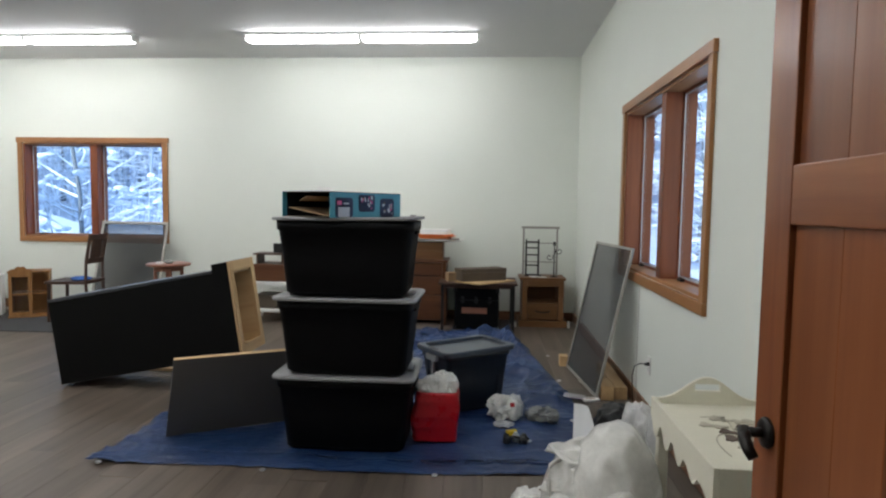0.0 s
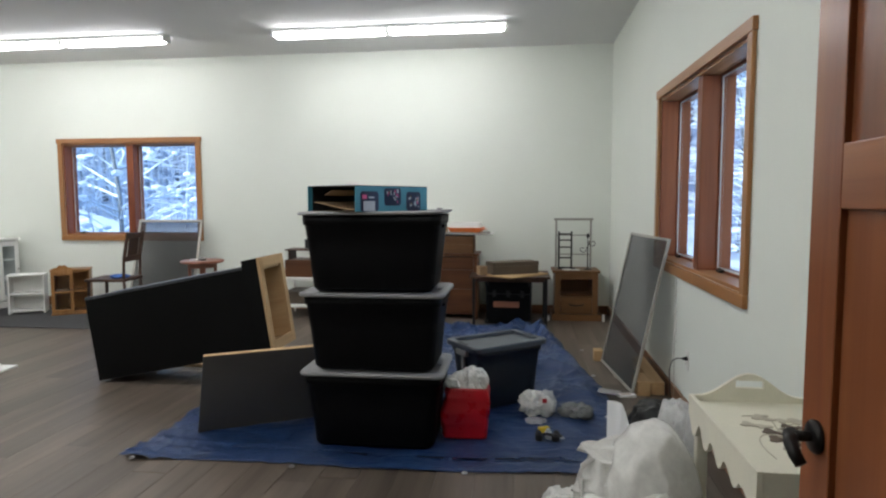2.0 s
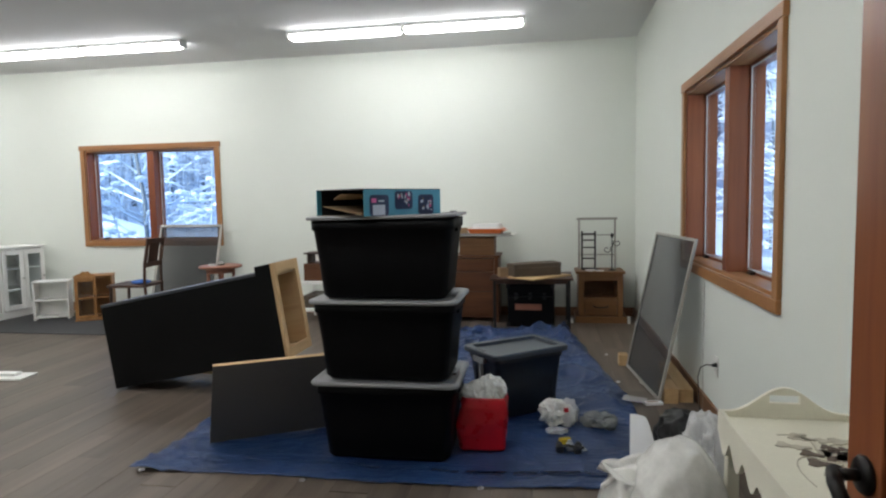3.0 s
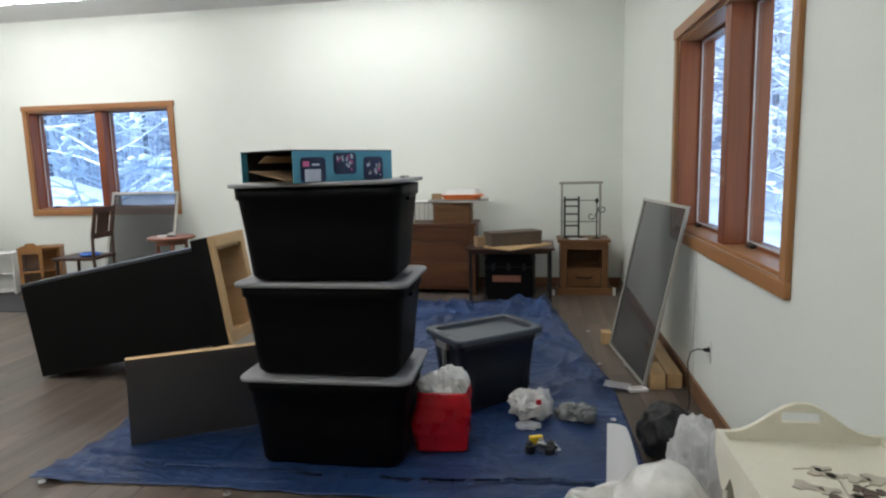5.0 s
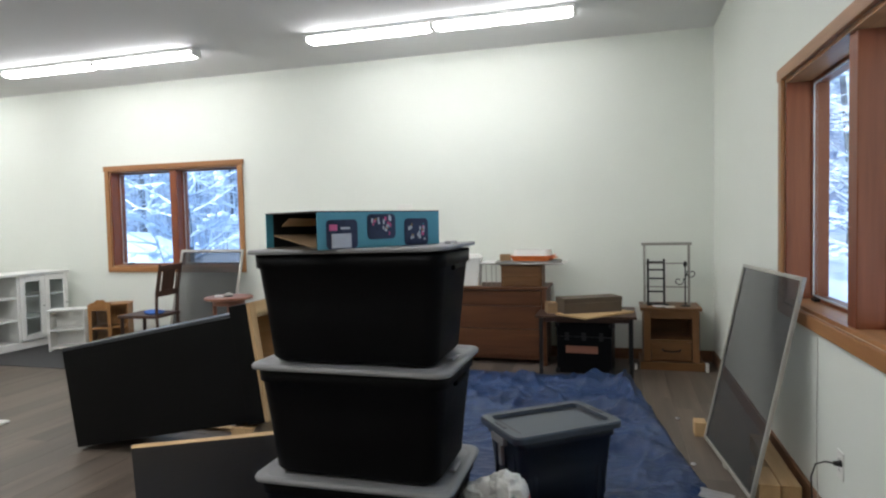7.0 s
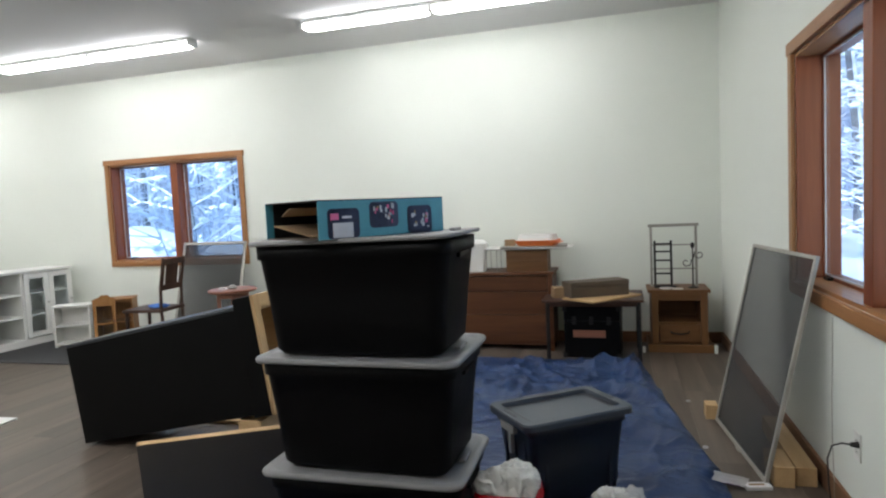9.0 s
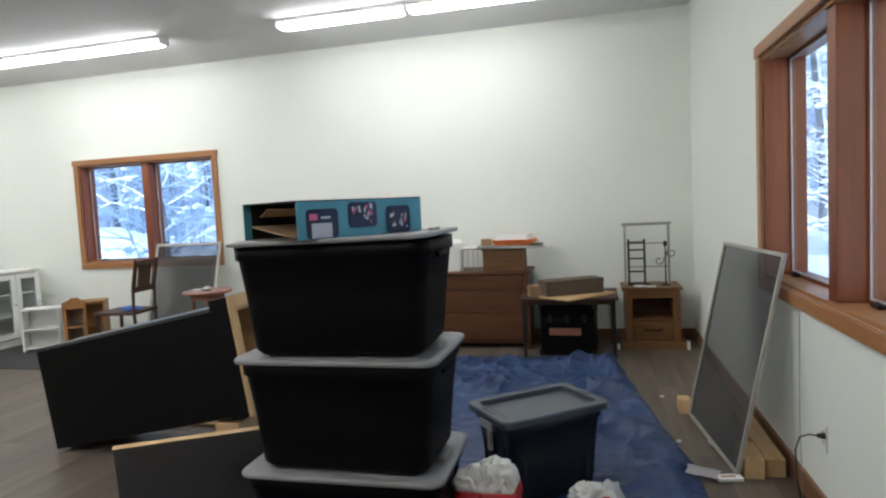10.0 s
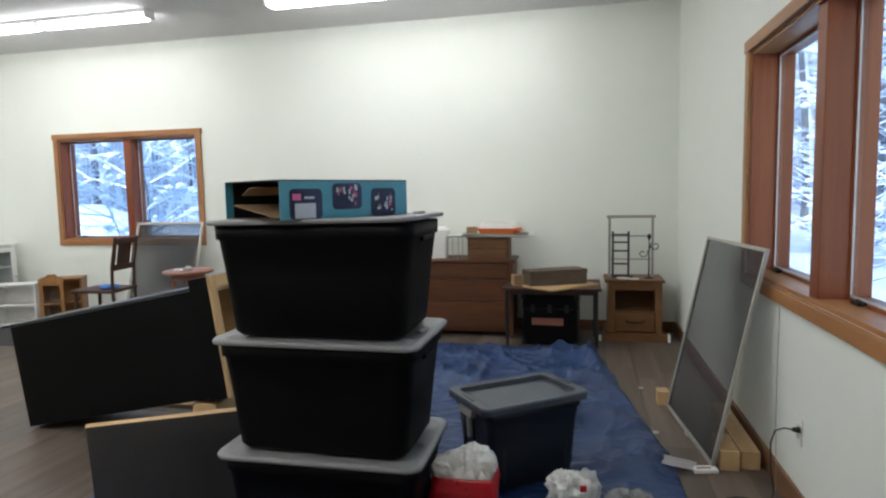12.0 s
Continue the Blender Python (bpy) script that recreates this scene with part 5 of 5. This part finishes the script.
def curio(m):
    e = thing("curio_cabinet", m, "small honey wood curio cabinet with glazed door", "cabinet")
    w, d, h, t = 0.40, 0.26, 0.53, 0.018
    part("side", bx(0, t, 0, d, 0.0, h, 0.003), HONEY, e)
    part("side", bx(w - t, w, 0, d, 0.0, h, 0.003), HONEY, e)
    part("back", bx(t, w - t, d - 0.01, d, 0.03, h, 0), HONEY, e)
    for z in (0.03, 0.27, h - t):
        part("shelf", bx(t, w - t, 0.012, d - 0.01, z, z + t, 0.001), HONEY, e)
    part("base", bx(-0.01, w + 0.01, -0.012, d, 0.0, 0.03, 0.004), HONEY, e)
    part("top", bx(-0.008, w + 0.008, -0.01, d, h, h + 0.018, 0.004), HONEY, e)
    bm = bmesh.new()
    n = 24
    up = [(0.24 * i / n, 0.018 + 0.045 * (0.5 - 0.5 * math.cos(2 * math.pi * i / n)) + 0.012 * abs(math.sin(i * math.pi / 6))) for i in range(n + 1)]
    for a, b in zip(up, up[1:]):
        bm.faces.new([bm.verts.new((a[0], 0, h + 0.017)), bm.verts.new((b[0], 0, h + 0.017)), bm.verts.new((b[0], 0, h + b[1])), bm.verts.new((a[0], 0, h + a[1]))])
    bmesh.ops.remove_doubles(bm, verts=bm.verts, dist=1e-5)
    bmesh.ops.solidify(bm, geom=bm.faces[:], thickness=0.012)
    part("crest", bm, HONEY, e, "scalloped wooden crest")
    bm = bmesh.new()
    for q in ((0.0, 0.035, 0.035, h), (0.195, 0.23, 0.035, h), (0.035, 0.195, 0.035, 0.075), (0.035, 0.195, h - 0.05, h), (0.035, 0.195, 0.27, 0.29)):
        box(bm, q[0], q[1], -0.016, -0.001, q[2], q[3], 0.002)
    door = part("door", bm, HONEY, e)
    g = part("pane", bx(0.035, 0.195, -0.009, -0.006, 0.075, h - 0.05, 0), GLASS, door)
    g.visible_shadow = False
    part("knob", disc_stack(bmesh.new(), 0.21, -0.02, [(0.006, 0.30), (0.008, 0.306), (0.006, 0.312)], 10), DARKM, door)
    return e


curio(pose(-5.30, 6.66, 0, 0, 0, 31))


def white_shelf(m):
    e = thing("shelf_unit", m, "small white open shelf unit with two compartments", "shelf")
    w, d, h, t = 0.38, 0.22, 0.48, 0.02
    part("side", bx(0, t, 0, d, 0, h - t, 0.002), WHITE, e)
    part("side", bx(w - t, w, 0, d, 0, h - t, 0.002), WHITE, e)
    part("top", bx(-0.008, w + 0.008, -0.008, d, h - t, h, 0.003), WHITE, e)
    part("shelf", bx(t, w - t, 0.005, d - 0.012, 0.235, 0.255, 0.002), WHITE, e)
    part("shelf", bx(t, w - t, 0.005, d - 0.012, 0.03, 0.05, 0.002), WHITE, e)
    part("back", bx(t, w - t, d - 0.012, d, 0.03, h - t, 0), WHITE, e)
    return e


white_shelf(pose(-5.87, 6.65, 0, 0, 0, 29))


def media_cabinet():
    """Local x along the front, local y to the back."""
    e = thing("media_cabinet", pose(-6.36, 5.70, 0, 0, 0, 88), "long white cabinet with glazed doors and open shelves", "cabinet")
    L, D, H, t = 1.62, 0.42, 0.86, 0.025
    part("top", bx(-0.02, L + 0.02, -0.03, D, H, H + 0.028, 0.006), WHITE, e)
    part("plinth", bx(0, L, 0.0, D, 0, 0.09, 0.004), WHITE, e)
    for x in (0, 0.60, 1.0 - t, L - t):
        part("upright", bx(x, x + t, 0.0, D - 0.012, 0.09, H, 0.002), WHITE, e)
    part("back", bx(0, L, D - 0.012, D, 0.09, H, 0), WHITE, e)
    for z in (0.34, 0.60):
        part("shelf", bx(0.60 + t, 1.0 - t, 0.01, D - 0.012, z, z + 0.022, 0.002), WHITE, e)
        part("shelf", bx(1.0, L - t, 0.03, D - 0.012, z, z + 0.018, 0.002), WHITE, e)
        part("shelf", bx(t, 0.60, 0.03, D - 0.012, z, z + 0.018, 0.002), WHITE, e)
    for a, b in ((1.0, 1.31), (1.314, L), (0.0, 0.30), (0.304, 0.60)):
        bm = bmesh.new()
        f = 0.062
        for q in ((a, a + f, 0.10, H - 0.01), (b - f, b, 0.10, H - 0.01), (a + f, b - f, 0.10, 0.10 + f), (a + f, b - f, H - 0.01 - f, H - 0.01)):
            box(bm, q[0], q[1], -0.02, -0.001, q[2], q[3], 0.002)
        d = part("door", bm, WHITE, e)
        g = part("pane", bx(a + f, b - f, -0.012, -0.009, 0.10 + f, H - 0.01 - f, 0), GLASS, d)
        g.visible_shadow = False
        part("knob", bx(b - 0.035, b - 0.02, -0.04, -0.0205, 0.48, 0.495, 0.004), PEWTER, d)
    return e


media_cabinet()
e = thing("rug", pose(0, 0, 0), "flat charcoal grey rug along the far wall", "rug")
bm = bx(-6.84, -4.05, 6.02, 7.20, 0.001, 0.009, 0.003)
part("rug_surface", bm, RUG, e)
e = thing("white_board", pose(-4.30, 4.47, 0.0, 0, 0, 4), "white painted board lying flat on the floor", "board")
part("panel", bx(-0.45, 0.40, -0.09, 0.10, 0.0, 0.016, 0.003), WHITE, e)
part("ledge", bx(-0.45, 0.30, -0.03, 0.05, 0.0165, 0.04, 0.004), WHITE, e)


# ---- outside: snow, bank and woods ----
def ground_height(x, y):
    d = max(0.0, y - 11) * 0.16 + max(0.0, x - 6) * 0.10
    bank = 1.5 * math.exp(-(((x + 11.2) / 2.0) ** 2 + ((y - 13.0) / 2.6) ** 2))
    return -0.45 + min(d, 9.0) + bank + 0.22 * noise.noise(Vector((x * 0.25, y * 0.25, 0)))


bm = bmesh.new()
xs = [-400, -200, -100, -60] + [-40 + k for k in range(0, 81, 1)] + [60, 100, 200, 400]
ys = [-400, -200, -100, -50] + [-20 + k for k in range(0, 81, 1)] + [100, 200, 400]
rows = []
for y in ys:
    rows.append([bm.verts.new((x, y, ground_height(x, y) if not (-11 < x < 2.6 and -3 < y < 8.9) else -0.5)) for x in xs])
for a, b in zip(rows, rows[1:]):
    for i in range(len(xs) - 1):
        bm.faces.new((a[i], a[i + 1], b[i + 1], b[i]))
struct("ground", bm, SNOW, "snow covered ground rising into woods", None, True)


def tree(seed, h, r, snowy):
    rnd = random.Random(seed)
    e = thing("tree", pose(0, 0, -50), "bare winter tree with snow on its branches", "tree", "snowy woods")
    wood_bm, snow_bm = bmesh.new(), bmesh.new()
    bend = [(0.3 * math.sin(k * 0.9 + seed) * k / 6, 0.3 * math.cos(k * 0.7 + seed) * k / 6, -0.6 + h * k / 6) for k in range(7)]
    tube(wood_bm, bend, r, r * 0.25, 8)
    for a in (0.5, 0.62, 0.74):
        tube(snow_bm, [(x + r * a * math.cos(seed), y + r * a * math.sin(seed), z) for x, y, z in bend], r * 0.62, r * 0.2, 5)
    for k in range(52):
        f = 0.08 + 0.9 * rnd.random()
        b = bend[min(5, int(f * 6))]
        z = -0.6 + h * f
        a = rnd.random() * 6.28
        ln = (0.35 + 1.1 * rnd.random()) * (1.15 - 0.6 * f)
        lift = 0.2 + 0.7 * rnd.random()
        mid = (b[0] + 0.5 * ln * math.cos(a), b[1] + 0.5 * ln * math.sin(a), z + 0.5 * lift * ln)
        end = (b[0] + ln * math.cos(a + 0.3), b[1] + ln * math.sin(a + 0.3), z + lift * ln)
        tube(wood_bm, [(b[0], b[1], z), mid, end], 0.011, 0.004, 3, False)
        tube(snow_bm, [(b[0], b[1], z + 0.018), (mid[0], mid[1], mid[2] + 0.016), (end[0], end[1], end[2] + 0.01)], 0.017 * snowy, 0.009, 4, False)
        for q in range(7):
            t = 0.1 + 0.9 * rnd.random()
            s = [mid[i] + (end[i] - mid[i]) * t for i in range(3)]
            a2 = a + (rnd.random() - 0.5) * 2.8
            l2 = 0.2 + 0.45 * rnd.random()
            tip = (s[0] + l2 * math.cos(a2), s[1] + l2 * math.sin(a2), s[2] + (rnd.random() - 0.3) * l2)
            tube(snow_bm, [s, tip], 0.012 * snowy, 0.006, 3, False)
            if rnd.random() < 0.5:
                bmesh.ops.create_icosphere(snow_bm, subdivisions=1, radius=0.03 + 0.045 * rnd.random(), matrix=pose(*tip) @ Matrix.Diagonal((1.3, 1.2, 0.7, 1)))
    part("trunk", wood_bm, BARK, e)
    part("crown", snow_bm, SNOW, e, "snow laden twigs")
    return e


kinds = [tree(1, 8.5, 0.10, 1.0), tree(2, 9.5, 0.14, 1.2), tree(3, 7.0, 0.06, 1.1), tree(4, 6.0, 0.045, 1.3)]
rnd = random.Random(11)
spots = []
for k in range(120):
    if k % 2:
        x, y = -19 + 21 * rnd.random(), 11.0 + 20 * rnd.random() ** 1.2
        if -12.5 < x < -8.5 and y < 15.5:
            x += 5.5
    else:
        x, y = 4.0 + 12 * rnd.random() ** 1.1, 4.0 + 26 * rnd.random()
    spots.append((x, y))
for k, (x, y) in enumerate(spots):
    m = pose(x, y, ground_height(x, y), 3 * rnd.random(), 3 * rnd.random(), 360 * rnd.random()) @ Matrix.Scale(0.85 + 0.4 * rnd.random(), 4)
    if k < 4:
        kinds[k].matrix_basis = m
    else:
        c = copy_thing(kinds[k % 4], m)
        c.matrix_basis = m


def far_woods():
    """Dense snowy brush and thin stems on the slopes behind both windows, past counting."""
    rnd = random.Random(23)
    verts, faces, mats = [], [], []

    def stick(a, b, ra, rb, mat):
        n = len(verts)
        d = (b - a).normalized()
        u = d.cross(Vector((0.31, 0.87, 0.38))).normalized()
        w = d.cross(u)
        for p, q in ((a, ra), (b, rb)):
            for k in range(3):
                g = 2.0944 * k
                verts.append(p + (u * math.cos(g) + w * math.sin(g)) * q)
        for k in range(3):
            faces.append((n + k, n + (k + 1) % 3, n + 3 + (k + 1) % 3, n + 3 + k))
            mats.append(mat)

    for k in range(2600):
        if k % 2:
            x, y = -27 + 27 * rnd.random(), 16.5 + 14 * rnd.random()
        else:
            x, y = 7.5 + 14 * rnd.random(), 3.0 + 30 * rnd.random()
        foot = Vector((x, y, ground_height(x, y) - 0.1))
        h = 2.5 + 6.5 * rnd.random() ** 1.3
        lean = Vector((0.5 * rnd.gauss(0, 1), 0.5 * rnd.gauss(0, 1), h))
        r = 0.018 + 0.03 * rnd.random() ** 2
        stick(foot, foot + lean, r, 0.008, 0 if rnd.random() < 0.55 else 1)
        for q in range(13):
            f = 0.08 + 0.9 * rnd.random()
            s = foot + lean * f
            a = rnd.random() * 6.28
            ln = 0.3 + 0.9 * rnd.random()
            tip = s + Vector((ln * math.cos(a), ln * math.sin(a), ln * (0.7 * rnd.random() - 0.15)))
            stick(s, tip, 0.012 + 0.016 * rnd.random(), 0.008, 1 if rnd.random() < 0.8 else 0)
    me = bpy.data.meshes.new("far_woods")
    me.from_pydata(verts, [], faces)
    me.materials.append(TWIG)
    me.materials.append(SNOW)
    me.polygons.foreach_set("material_index", mats)
    tagged(new("far_woods", me), "dense snow laden brush and thin trees on a slope", "woods", "", "stuff")


far_woods()


# ---- floor planks: 0.19 wide, 1.24 long, staggered ----
def plank_mesh(w, ln):
    bm = bmesh.new()
    t = 0.0012
    lo = [bm.verts.new((x, y, -0.006)) for x, y in ((0, 0), (w, 0), (w, ln), (0, ln))]
    mi = [bm.verts.new((x, y, -t)) for x, y in ((0, 0), (w, 0), (w, ln), (0, ln))]
    hi = [bm.verts.new((x, y, 0.0)) for x, y in ((t, t), (w - t, t), (w - t, ln - t), (t, ln - t))]
    for a, b in ((lo, mi), (mi, hi)):
        for i in range(4):
            bm.faces.new((a[i], a[(i + 1) % 4], b[(i + 1) % 4], b[i]))
    bm.faces.new(hi)
    me = bpy.data.meshes.new("plank")
    bm.to_mesh(me)
    bm.free()
    me.materials.append(PLANK)
    return me


PW, PL = 0.1905, 1.245
rnd = random.Random(3)
cuts = {}
PX = -7.65
nx = int((X - PX) / PW) + 1
for i in range(nx):
    px = PX + i * PW
    w = round(min(PW, X - px), 4) - 0.0008
    y = YN - 0.1 - rnd.random() * PL
    while y < W:
        a, b = max(y, YN - 0.1), min(y + PL, W)
        if b - a > 0.02:
            key = (w, round(b - a, 2))
            if key not in cuts:
                cuts[key] = plank_mesh(w, key[1] - 0.0008)
            ob = new("plank", cuts[key])
            ob.parent = floor
            ob.location = (px, a, 0.0)
        y += PL
struct("hall_floor", bx(XL, X, -1.46, YN - 0.1, -0.0055, 0.0, 0), PLANK, "grey-brown plank floor beyond the doorway")
struct("side_floor", bx(XL, PX - 0.001, YN - 0.1, W, -0.0055, 0.0, 0), PLANK, "grey-brown plank floor beyond the white cabinet")
